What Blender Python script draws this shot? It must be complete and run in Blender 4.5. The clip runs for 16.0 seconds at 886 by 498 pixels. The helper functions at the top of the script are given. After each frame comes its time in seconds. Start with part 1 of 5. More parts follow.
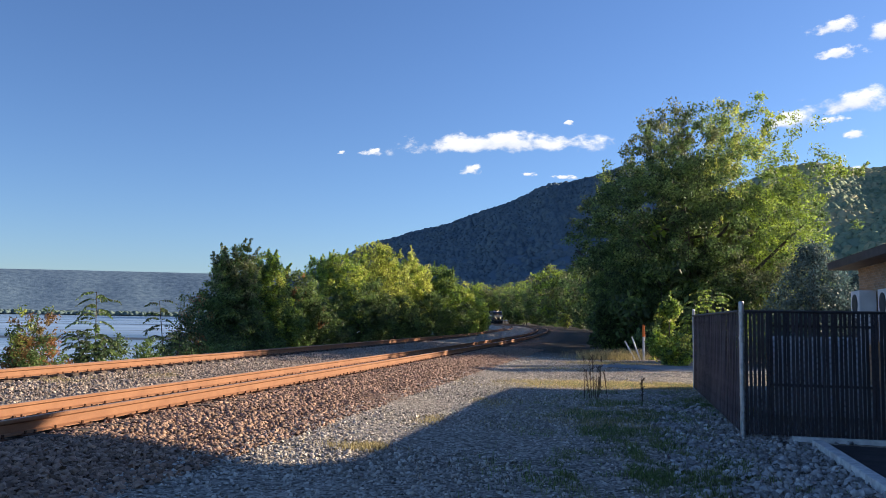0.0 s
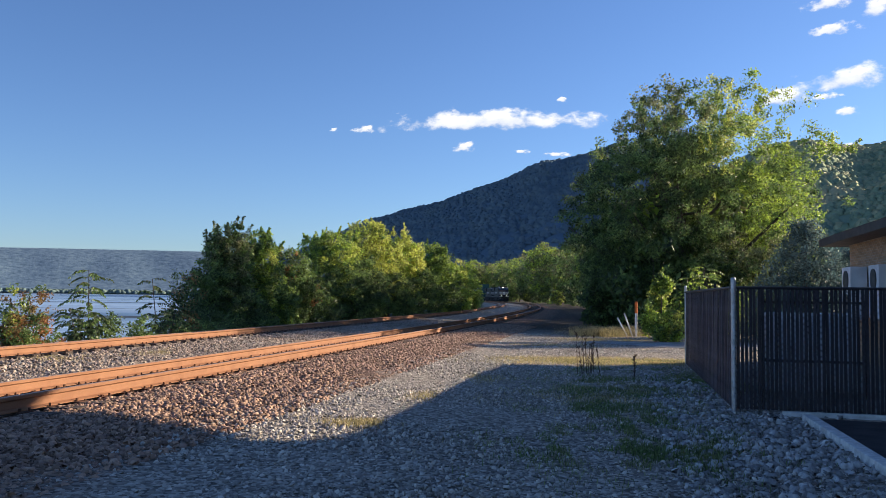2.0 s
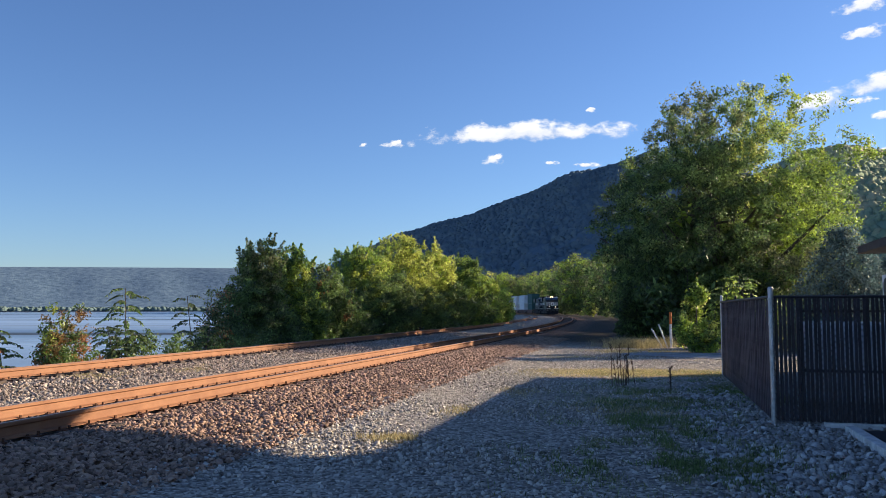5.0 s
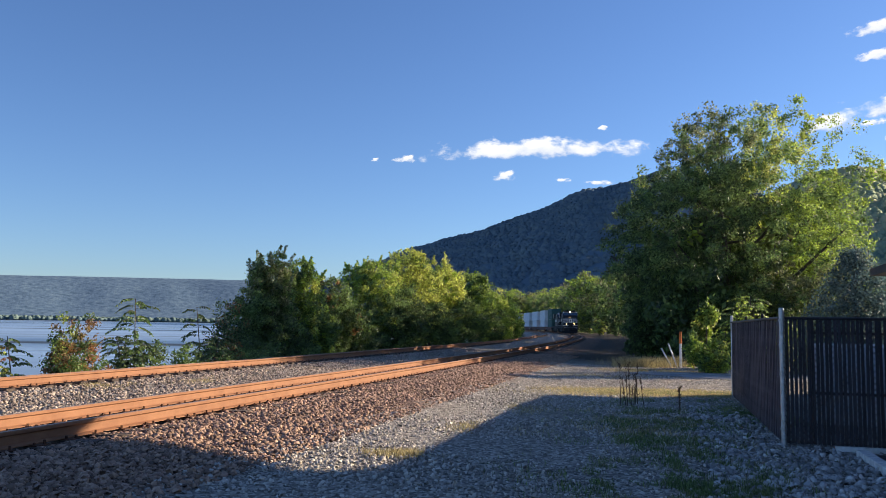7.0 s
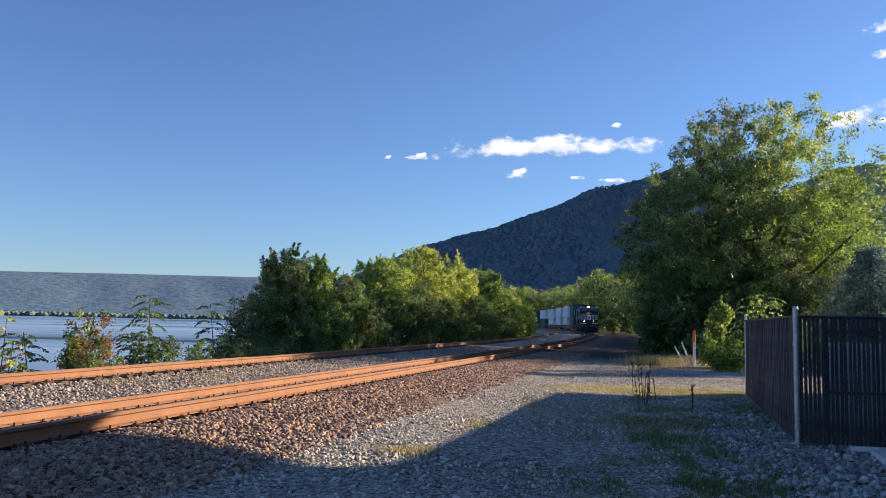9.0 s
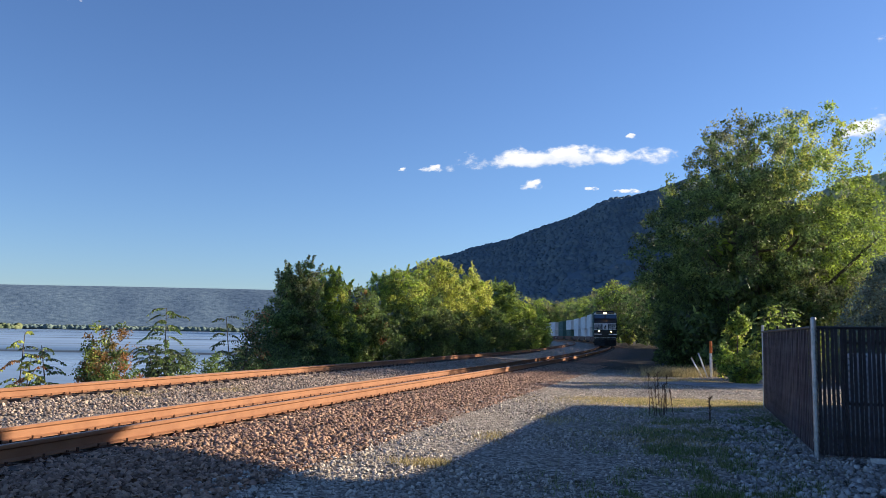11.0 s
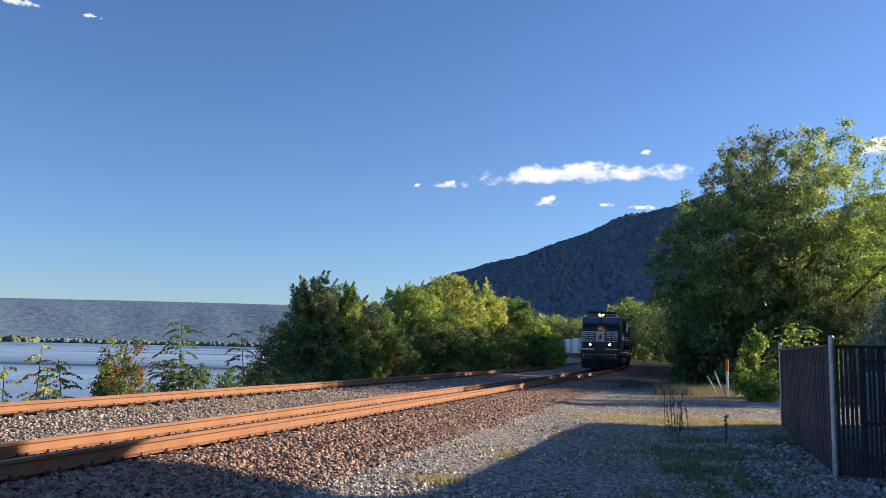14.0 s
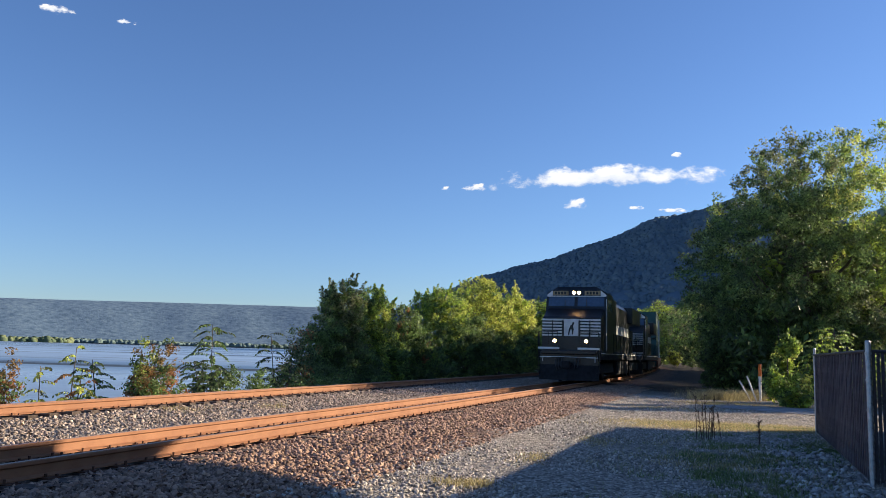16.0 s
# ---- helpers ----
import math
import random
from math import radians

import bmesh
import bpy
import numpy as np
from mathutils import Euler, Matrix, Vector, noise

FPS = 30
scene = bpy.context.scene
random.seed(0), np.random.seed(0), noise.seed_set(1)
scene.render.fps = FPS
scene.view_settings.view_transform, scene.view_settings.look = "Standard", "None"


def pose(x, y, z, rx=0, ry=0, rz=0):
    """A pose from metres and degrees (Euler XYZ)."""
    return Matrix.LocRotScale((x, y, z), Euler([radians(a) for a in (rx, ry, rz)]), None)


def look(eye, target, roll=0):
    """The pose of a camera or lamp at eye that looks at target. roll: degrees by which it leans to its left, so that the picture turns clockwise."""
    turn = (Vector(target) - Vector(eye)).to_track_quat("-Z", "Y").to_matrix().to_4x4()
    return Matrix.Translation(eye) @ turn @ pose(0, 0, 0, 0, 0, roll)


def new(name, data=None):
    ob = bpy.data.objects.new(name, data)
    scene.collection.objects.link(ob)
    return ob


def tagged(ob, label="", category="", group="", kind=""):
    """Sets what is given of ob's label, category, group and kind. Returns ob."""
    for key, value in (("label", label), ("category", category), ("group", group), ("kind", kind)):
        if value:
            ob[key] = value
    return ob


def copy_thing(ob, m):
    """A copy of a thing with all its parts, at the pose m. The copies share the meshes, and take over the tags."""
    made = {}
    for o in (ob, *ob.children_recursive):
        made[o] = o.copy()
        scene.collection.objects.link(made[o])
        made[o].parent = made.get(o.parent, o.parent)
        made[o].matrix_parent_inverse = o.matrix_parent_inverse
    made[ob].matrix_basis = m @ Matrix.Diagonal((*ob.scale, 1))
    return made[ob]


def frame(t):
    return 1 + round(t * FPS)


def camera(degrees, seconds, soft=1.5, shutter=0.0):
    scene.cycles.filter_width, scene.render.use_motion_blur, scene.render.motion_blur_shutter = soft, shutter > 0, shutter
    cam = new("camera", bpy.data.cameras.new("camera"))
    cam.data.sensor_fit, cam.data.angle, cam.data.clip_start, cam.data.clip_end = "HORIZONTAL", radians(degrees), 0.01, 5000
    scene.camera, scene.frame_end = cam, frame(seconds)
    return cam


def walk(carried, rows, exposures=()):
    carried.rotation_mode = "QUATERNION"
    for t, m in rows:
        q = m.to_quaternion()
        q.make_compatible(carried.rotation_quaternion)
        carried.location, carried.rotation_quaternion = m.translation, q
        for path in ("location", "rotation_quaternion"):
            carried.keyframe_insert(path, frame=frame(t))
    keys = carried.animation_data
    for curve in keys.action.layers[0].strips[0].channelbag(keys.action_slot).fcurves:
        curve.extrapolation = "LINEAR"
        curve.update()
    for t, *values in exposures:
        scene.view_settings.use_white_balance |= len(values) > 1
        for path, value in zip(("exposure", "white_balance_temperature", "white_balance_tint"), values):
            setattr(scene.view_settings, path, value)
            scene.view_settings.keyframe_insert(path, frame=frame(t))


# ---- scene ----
cam = camera(57.7, 16.0, soft=0.7)
PATH = [(0.0, 0.001, -0.001, 1.599, 5.00, -0.90, 0.00),
        (0.5, -0.003, -0.010, 1.601, 5.31, -1.27, -0.48),
        (1.0, -0.012, -0.007, 1.590, 4.84, -0.81, -0.61),
        (1.5, -0.003, 0.002, 1.592, 4.04, -0.65, -0.51),
        (2.0, -0.005, 0.001, 1.593, 3.41, -0.74, -0.49),
        (2.5, 0.003, -0.023, 1.593, 3.51, -0.08, 0.42),
        (3.0, -0.012, 0.008, 1.599, 3.90, 0.18, 1.52),
        (5.5, -0.018, 0.012, 1.602, 4.46, -0.09, 1.87),
        (6.0, -0.024, 0.014, 1.600, 4.71, -0.47, 2.15),
        (6.5, -0.011, 0.004, 1.602, 5.05, -0.48, 2.24),
        (7.0, -0.004, 0.020, 1.601, 5.42, -0.94, 2.40),
        (7.5, 0.001, 0.020, 1.598, 5.19, -1.46, 2.62),
        (8.0, -0.003, 0.011, 1.602, 5.09, -1.51, 3.04),
        (8.5, 0.001, 0.017, 1.602, 5.28, -1.51, 3.29),
        (9.0, 0.006, 0.012, 1.600, 5.23, -1.15, 3.30),
        (9.5, -0.012, 0.003, 1.604, 5.58, -1.33, 3.75),
        (12.0, 0.013, -0.001, 1.601, 6.51, -0.92, 4.58),
        (12.5, 0.009, -0.014, 1.606, 6.89, -1.14, 4.60),
        (13.0, 0.011, -0.009, 1.599, 6.85, -1.33, 4.54),
        (13.5, 0.011, -0.015, 1.601, 6.86, -1.20, 4.92),
        (14.0, 0.008, -0.007, 1.605, 7.16, -1.31, 5.35),
        (14.5, 0.002, -0.011, 1.602, 7.31, -1.62, 5.92),
        (15.0, -0.001, -0.001, 1.606, 7.38, -1.50, 6.49),
        (15.5, -0.003, -0.004, 1.609, 7.34, -1.47, 6.83),
        (16.0, -0.005, 0.003, 1.604, 7.31, -1.65, 7.34)]
walk(cam, [(t, pose(x, y, z, 90 + p, r, w)) for t, x, y, z, p, r, w in PATH])

# ---- light ----
SUN_AZ = radians(66)          # clockwise from +y
SUN_EL = radians(17.8)
world = bpy.data.worlds.new("sky")
scene.world = world
world.use_nodes = True
wn = world.node_tree
sky = wn.nodes.new("ShaderNodeTexSky")
sky.sky_type = "NISHITA"
sky.sun_disc = False
sky.sun_elevation = SUN_EL
sky.sun_rotation = SUN_AZ
sky.air_density, sky.dust_density, sky.ozone_density = 1.0, 0.25, 3.0
wn.nodes["Background"].inputs["Strength"].default_value = 0.063
clear = wn.nodes.new("ShaderNodeVectorMath")
clear.operation = "MULTIPLY"
clear.inputs[1].default_value = (0.83, 0.99, 1.32)
wn.links.new(sky.outputs[0], clear.inputs[0])
wn.links.new(clear.outputs[0], wn.nodes["Background"].inputs["Color"])
sun_data = bpy.data.lights.new("sun", "SUN")
sun_data.energy, sun_data.angle, sun_data.color = 5.0, radians(0.55), (1.0, 0.83, 0.62)
sun = new("sun", sun_data)
sdir = Vector((math.sin(SUN_AZ) * math.cos(SUN_EL), math.cos(SUN_AZ) * math.cos(SUN_EL), math.sin(SUN_EL)))
sun.matrix_world = look(sdir * 100, (0, 0, 0))
scene.view_settings.exposure = 1.0


# ---- materials ----
def material(name, base, rough=0.8, metal=0.0, var=0.25, scale=6.0, bump=0.2, bump_scale=40.0, second=None, island=0.0, glow=None, strength=0.0, through_light=0.0, spec=0.3):
    m = bpy.data.materials.new(name)
    m.use_nodes = True
    nt = m.node_tree
    N, L = nt.nodes, nt.links
    b = N["Principled BSDF"]
    b.inputs["Roughness"].default_value = rough
    b.inputs["Metallic"].default_value = metal
    b.inputs["Specular IOR Level"].default_value = spec
    co = N.new("ShaderNodeTexCoord")
    n1 = N.new("ShaderNodeTexNoise")
    n1.inputs["Scale"].default_value = scale
    n1.inputs["Detail"].default_value = 6
    L.new(co.outputs["Object"], n1.inputs["Vector"])
    ramp = N.new("ShaderNodeValToRGB")
    e = ramp.color_ramp.elements
    other = second or tuple(c * (1 - var) for c in base)
    e[0].position, e[1].position = 0.35, 0.65
    e[0].color, e[1].color = (*other, 1), (*(base if second else [min(1, c * (1 + var)) for c in base]), 1)
    L.new(n1.outputs["Fac"], ramp.inputs["Fac"])
    out = ramp.outputs["Color"]
    if island:
        geo = N.new("ShaderNodeNewGeometry")
        info = N.new("ShaderNodeObjectInfo")
        add = N.new("ShaderNodeMath")
        add.operation = "ADD"
        L.new(geo.outputs["Random Per Island"], add.inputs[0])
        L.new(info.outputs["Random"], add.inputs[1])
        fr = N.new("ShaderNodeMath")
        fr.operation = "FRACT"
        L.new(add.outputs[0], fr.inputs[0])
        mr = N.new("ShaderNodeMapRange")
        mr.inputs["To Min"].default_value, mr.inputs["To Max"].default_value = 1 - island, 1 + island
        L.new(fr.outputs[0], mr.inputs["Value"])
        vm = N.new("ShaderNodeVectorMath")
        vm.operation = "SCALE"
        L.new(out, vm.inputs[0])
        L.new(mr.outputs[0], vm.inputs["Scale"])
        out = vm.outputs[0]
    L.new(out, b.inputs["Base Color"])
    if bump:
        n2 = N.new("ShaderNodeTexNoise")
        n2.inputs["Scale"].default_value = bump_scale
        n2.inputs["Detail"].default_value = 4
        L.new(co.outputs["Object"], n2.inputs["Vector"])
        bp = N.new("ShaderNodeBump")
        bp.inputs["Strength"].default_value = bump
        bp.inputs["Distance"].default_value = 0.5 / bump_scale
        L.new(n2.outputs["Fac"], bp.inputs["Height"])
        L.new(bp.outputs[0], b.inputs["Normal"])
    if glow:
        b.inputs["Emission Color"].default_value = (*glow, 1)
        b.inputs["Emission Strength"].default_value = strength
    if through_light:
        tr = N.new("ShaderNodeBsdfTranslucent")
        L.new(out, tr.inputs["Color"])
        mix = N.new("ShaderNodeMixShader")
        mix.inputs[0].default_value = through_light
        L.new(b.outputs[0], mix.inputs[1])
        L.new(tr.outputs[0], mix.inputs[2])
        L.new(mix.outputs[0], N["Material Output"].inputs["Surface"])
    return m


def leaf_mat(name, base, second, scale=0.6, island=0.65):
    return material(name, base, rough=0.5, second=second, scale=scale, bump=0, island=island, through_light=0.45, spec=0.5)


M = dict(
    rust=material("rusted_rail_steel", (0.31, 0.150, 0.076), rough=0.75, scale=3, var=0.18, bump=0.3, bump_scale=60, second=(0.25, 0.115, 0.058)),
    rail_top=material("worn_rail_steel", (0.36, 0.27, 0.22), rough=0.5, metal=0.5, scale=8, var=0.15, bump=0.05),
    tie=material("weathered_tie_wood", (0.10, 0.075, 0.06), rough=0.9, scale=9, var=0.4, bump=0.5, bump_scale=50, island=0.3),
    spike=material("rusted_spikes", (0.10, 0.045, 0.025), rough=0.85, scale=20),
    stone_brown=material("rust_stained_ballast", (0.418, 0.270, 0.182), second=(0.260, 0.166, 0.122), scale=7, bump=0.4, bump_scale=90, island=0.5),
    stone_grey=material("grey_ballast", (0.43, 0.345, 0.275), second=(0.23, 0.18, 0.145), scale=7, bump=0.4, bump_scale=90, island=0.5),
    stone_yard=material("grey_yard_gravel", (0.56, 0.50, 0.42), second=(0.36, 0.325, 0.285), scale=7, bump=0.4, bump_scale=90, island=0.5),
    stone_pale=material("pale_crushed_stone", (0.48, 0.455, 0.42), second=(0.30, 0.285, 0.27), scale=9, bump=0.4, bump_scale=90, island=0.5),
    asphalt=material("dark_asphalt", (0.05, 0.045, 0.045), rough=0.9, scale=4, bump=0.6, bump_scale=160),
    path=material("worn_pavement", (0.28, 0.28, 0.28), rough=0.9, scale=2, bump=0.4, bump_scale=90),
    kerb=material("white_painted_concrete", (0.64, 0.63, 0.60), rough=0.8, scale=10, var=0.2, bump=0.3),
    black=material("black_locomotive_paint", (0.007, 0.0075, 0.009), rough=0.34, scale=2, var=0.5, bump=0.05, spec=0.5),
    under=material("grimy_underframe_steel", (0.010, 0.0105, 0.0125), rough=0.7, scale=5, var=0.5),
    white=material("white_paint", (0.72, 0.71, 0.68), rough=0.5, scale=3, var=0.1, bump=0.05),
    brass=material("number_board", (0.33, 0.24, 0.13), rough=0.5, scale=3, var=0.2, bump=0),
    glass=material("dark_cab_glass", (0.05, 0.085, 0.14), rough=0.06, bump=0, spec=0.9, var=0.1),
    lamp=material("lit_headlight", (1, 0.9, 0.7), glow=(1.0, 0.58, 0.22), strength=12, bump=0),
    lamp_rim=material("lamp_housing", (0.05, 0.05, 0.05), rough=0.5, bump=0),
    cont_white=material("white_container_steel", (0.66, 0.68, 0.69), rough=0.55, scale=0.8, var=0.12, bump=0.05),
    cont_green=material("green_container_steel", (0.045, 0.11, 0.10), rough=0.55, scale=0.8, var=0.15, bump=0.05),
    well=material("well_car_steel", (0.12, 0.06, 0.045), rough=0.7, scale=2, var=0.3),
    slat=material("brown_privacy_slat", (0.088, 0.068, 0.078), rough=0.55, scale=6, var=0.3, bump=0.1, island=0.25),
    # the brown slat again, darkened to paint the shade on the gate's face
    slat_shaded=material("shaded_privacy_slat", (0.042, 0.038, 0.048), rough=0.5, scale=6, var=0.3, bump=0.1, island=0.3),
    galv=material("galvanized_steel", (0.42, 0.44, 0.46), rough=0.45, metal=0.7, scale=12, var=0.2, bump=0.05),
    wire=material("vinyl_coated_wire", (0.03, 0.026, 0.026), rough=0.5, bump=0),
    brick=material("tan_brick", (0.42, 0.30, 0.20), second=(0.36, 0.24, 0.15), rough=0.9, scale=5, bump=0.3, island=0.18),
    mortar=material("mortar", (0.40, 0.37, 0.33), rough=0.95, scale=8),
    roof=material("brown_shingle", (0.075, 0.055, 0.045), rough=0.9, scale=10, var=0.35, bump=0.5, bump_scale=30),
    fascia=material("brown_fascia_metal", (0.07, 0.05, 0.042), rough=0.5, scale=3),
    ac=material("white_sheet_metal", (0.66, 0.67, 0.68), rough=0.5, scale=4, var=0.08, bump=0.05),
    bark=material("grey_bark", (0.10, 0.085, 0.07), rough=0.95, scale=7, var=0.4, bump=0.7, bump_scale=25),
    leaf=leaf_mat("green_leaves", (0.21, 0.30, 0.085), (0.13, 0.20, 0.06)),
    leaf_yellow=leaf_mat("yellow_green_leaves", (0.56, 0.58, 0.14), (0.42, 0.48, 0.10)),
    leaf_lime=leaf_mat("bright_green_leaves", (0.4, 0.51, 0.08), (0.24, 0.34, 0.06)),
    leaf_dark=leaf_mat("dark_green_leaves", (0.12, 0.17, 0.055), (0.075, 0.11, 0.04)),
    leaf_grey=leaf_mat("pale_vine_leaves", (0.27, 0.29, 0.13), (0.17, 0.19, 0.08)),
    leaf_red=leaf_mat("reddish_leaves", (0.396, 0.130, 0.059), (0.277, 0.198, 0.070)),
    needle=leaf_mat("blue_spruce_needles", (0.12, 0.19, 0.185), (0.065, 0.11, 0.11)),
    straw=leaf_mat("dry_grass", (0.54, 0.44, 0.22), (0.38, 0.32, 0.15), scale=1.0),
    grass=leaf_mat("green_grass", (0.144, 0.216, 0.057), (0.230, 0.245, 0.086), scale=1.0),
    stalk=material("dead_stalks", (0.12, 0.085, 0.06), rough=0.9, scale=10, bump=0),
    pipe_white=material("white_marker_pipe", (0.68, 0.68, 0.68), rough=0.5, scale=5, var=0.1, bump=0),
    orange=material("orange_plastic", (0.75, 0.17, 0.03), rough=0.5, scale=5, var=0.1, bump=0),
)


# ---- mesh helpers ----
def mesh_ob(name, verts, faces, mat, parent=None, smooth=False, label=""):
    me = bpy.data.meshes.new(name)
    me.from_pydata([tuple(v) for v in verts], [], [tuple(f) for f in faces])
    me.update()
    for m in (mat if isinstance(mat, (list, tuple)) else [mat]):
        me.materials.append(m)
    if smooth:
        me.shade_smooth()
    ob = new(name, me)
    if parent:
        ob.parent = parent
    if label:
        ob["label"] = label
    return ob


def array_ob(name, verts, loops, corners, mat, parent=None):
    """A mesh from arrays, all of its faces with the same number of corners."""
    me = bpy.data.meshes.new(name)
    n = len(loops) // corners
    me.vertices.add(len(verts))
    me.vertices.foreach_set("co", np.asarray(verts, dtype=np.float32).ravel())
    me.loops.add(len(loops))
    me.loops.foreach_set("vertex_index", np.asarray(loops, dtype=np.int32))
    me.polygons.add(n)
    me.polygons.foreach_set("loop_start", np.arange(0, n * corners, corners, dtype=np.int32))
    me.update(calc_edges=True)
    me.validate()
    for m in (mat if isinstance(mat, (list, tuple)) else [mat]):
        me.materials.append(m)
    ob = new(name, me)
    if parent:
        ob.parent = parent
    return ob


def part(name, bm, mat, parent=None, label="", smooth=False):
    me = bpy.data.meshes.new(name)
    bm.normal_update()
    bm.to_mesh(me)
    bm.free()
    me.materials.append(mat)
    if smooth:
        me.shade_smooth()
    ob = new(name, me)
    if parent:
        ob.parent = parent
    if label:
        ob["label"] = label
    return ob


def box(bm, lo, hi, bevel=0.0):
    lo, hi = Vector(lo), Vector(hi)
    r = bmesh.ops.create_cube(bm, size=1.0, matrix=Matrix.Translation((lo + hi) / 2) @ Matrix.Diagonal((*(hi - lo), 1)))
    if bevel:
        edges = {e for v in r["verts"] for e in v.link_edges}
        bmesh.ops.bevel(bm, geom=list(edges), offset=bevel, segments=2, affect="EDGES", profile=0.6)
    return bm


def boxes(*specs, bevel=0.0):
    bm = bmesh.new()
    for lo, hi in specs:
        box(bm, lo, hi, bevel)
    return bm


def tube(bm, a, b, r0, r1=None, seg=8):
    a, b = Vector(a), Vector(b)
    d = b - a
    m = Matrix.Translation((a + b) / 2) @ d.to_track_quat("Z", "Y").to_matrix().to_4x4()
    bmesh.ops.create_cone(bm, cap_ends=True, segments=seg, radius1=r0, radius2=r0 if r1 is None else r1, depth=d.length, matrix=m)
    return bm


def prism(bm, outline, x0, x1):
    """A (y, z) outline drawn out along x."""
    a = [bm.verts.new((x0, y, z)) for y, z in outline]
    b = [bm.verts.new((x1, y, z)) for y, z in outline]
    n = len(outline)
    for i in range(n):
        bm.faces.new((a[i], a[(i + 1) % n], b[(i + 1) % n], b[i]))
    bm.faces.new(list(reversed(a)))
    bm.faces.new(b)
    bmesh.ops.recalc_face_normals(bm, faces=bm.faces[:])
    return bm


def thing(name, label, category, m=None, group="", kind=""):
    ob = new(name)
    if m is not None:
        ob.matrix_world = m
    return tagged(ob, label, category, group, kind)


# ---- the line of the tracks ----
S_MIN, S_MAX, STEP = -120.0, 900.0, 0.5
HEAD0, BEND = 12.7, 0.066


def heading(s):
    return radians(HEAD0 - BEND * min(max(s, 0.0), 620.0))


LINE = {}
x_, y_ = 0.17, 36.3
LINE[0] = (x_, y_)
for i_ in range(1, int(S_MAX / STEP) + 1):
    h_ = heading((i_ - 0.5) * STEP)
    x_, y_ = x_ + math.sin(h_) * STEP, y_ + math.cos(h_) * STEP
    LINE[i_] = (x_, y_)
x_, y_ = 0.17, 36.3
for i_ in range(1, int(-S_MIN / STEP) + 1):
    h_ = heading(-i_ * STEP)
    x_, y_ = x_ - math.sin(h_) * STEP, y_ - math.cos(h_) * STEP
    LINE[-i_] = (x_, y_)


def track(s, u=0.0):
    """The place at s metres along the near track's middle, u metres to its left (seen going away)."""
    f = s / STEP
    i = int(math.floor(f))
    i = max(min(i, int(S_MAX / STEP) - 1), int(S_MIN / STEP))
    a, b = LINE[i], LINE[i + 1]
    h = heading(s)
    k = f - i
    return (a[0] + (b[0] - a[0]) * k - math.cos(h) * u, a[1] + (b[1] - a[1]) * k + math.sin(h) * u)


GAP = 5.7          # between the two tracks' middles
RAIL1, RAIL2 = 0.32, 0.46
PROFILE = [(-900, 6), (-300, 2), (-120, 0.6), (-40, 0.1), (-14, 0), (-9, 0.0), (-6, 0.0), (-4.2, 0.01), (-3.4, 0.06), (-1.9, 0.14), (-1.4, 0.13), (-0.9, 0.12), (1.0, 0.075), (1.9, 0.10),
           (3.0, 0.10), (3.8, 0.16), (4.3, 0.17), (7.1, 0.05), (7.7, 0.0), (9.0, -0.5), (11, -0.9), (15, -2.4), (19, -3.3), (30, -4.2), (60, -4.5)]


def ground_z(u):
    for (a, za), (b, zb) in zip(PROFILE, PROFILE[1:]):
        if u <= b:
            return za + (zb - za) * (u - a) / (b - a)
    return PROFILE[-1][1]


def su(x, y):
    """Along and across for a place near the straight part."""
    h = heading(-1)
    dx, dy = x - 0.17, y - 36.3
    return dx * math.sin(h) + dy * math.cos(h), -dx * math.cos(h) + dy * math.sin(h)


def gz(x, y):
    return ground_z(su(x, y)[1]) if y < 60 else 0.0


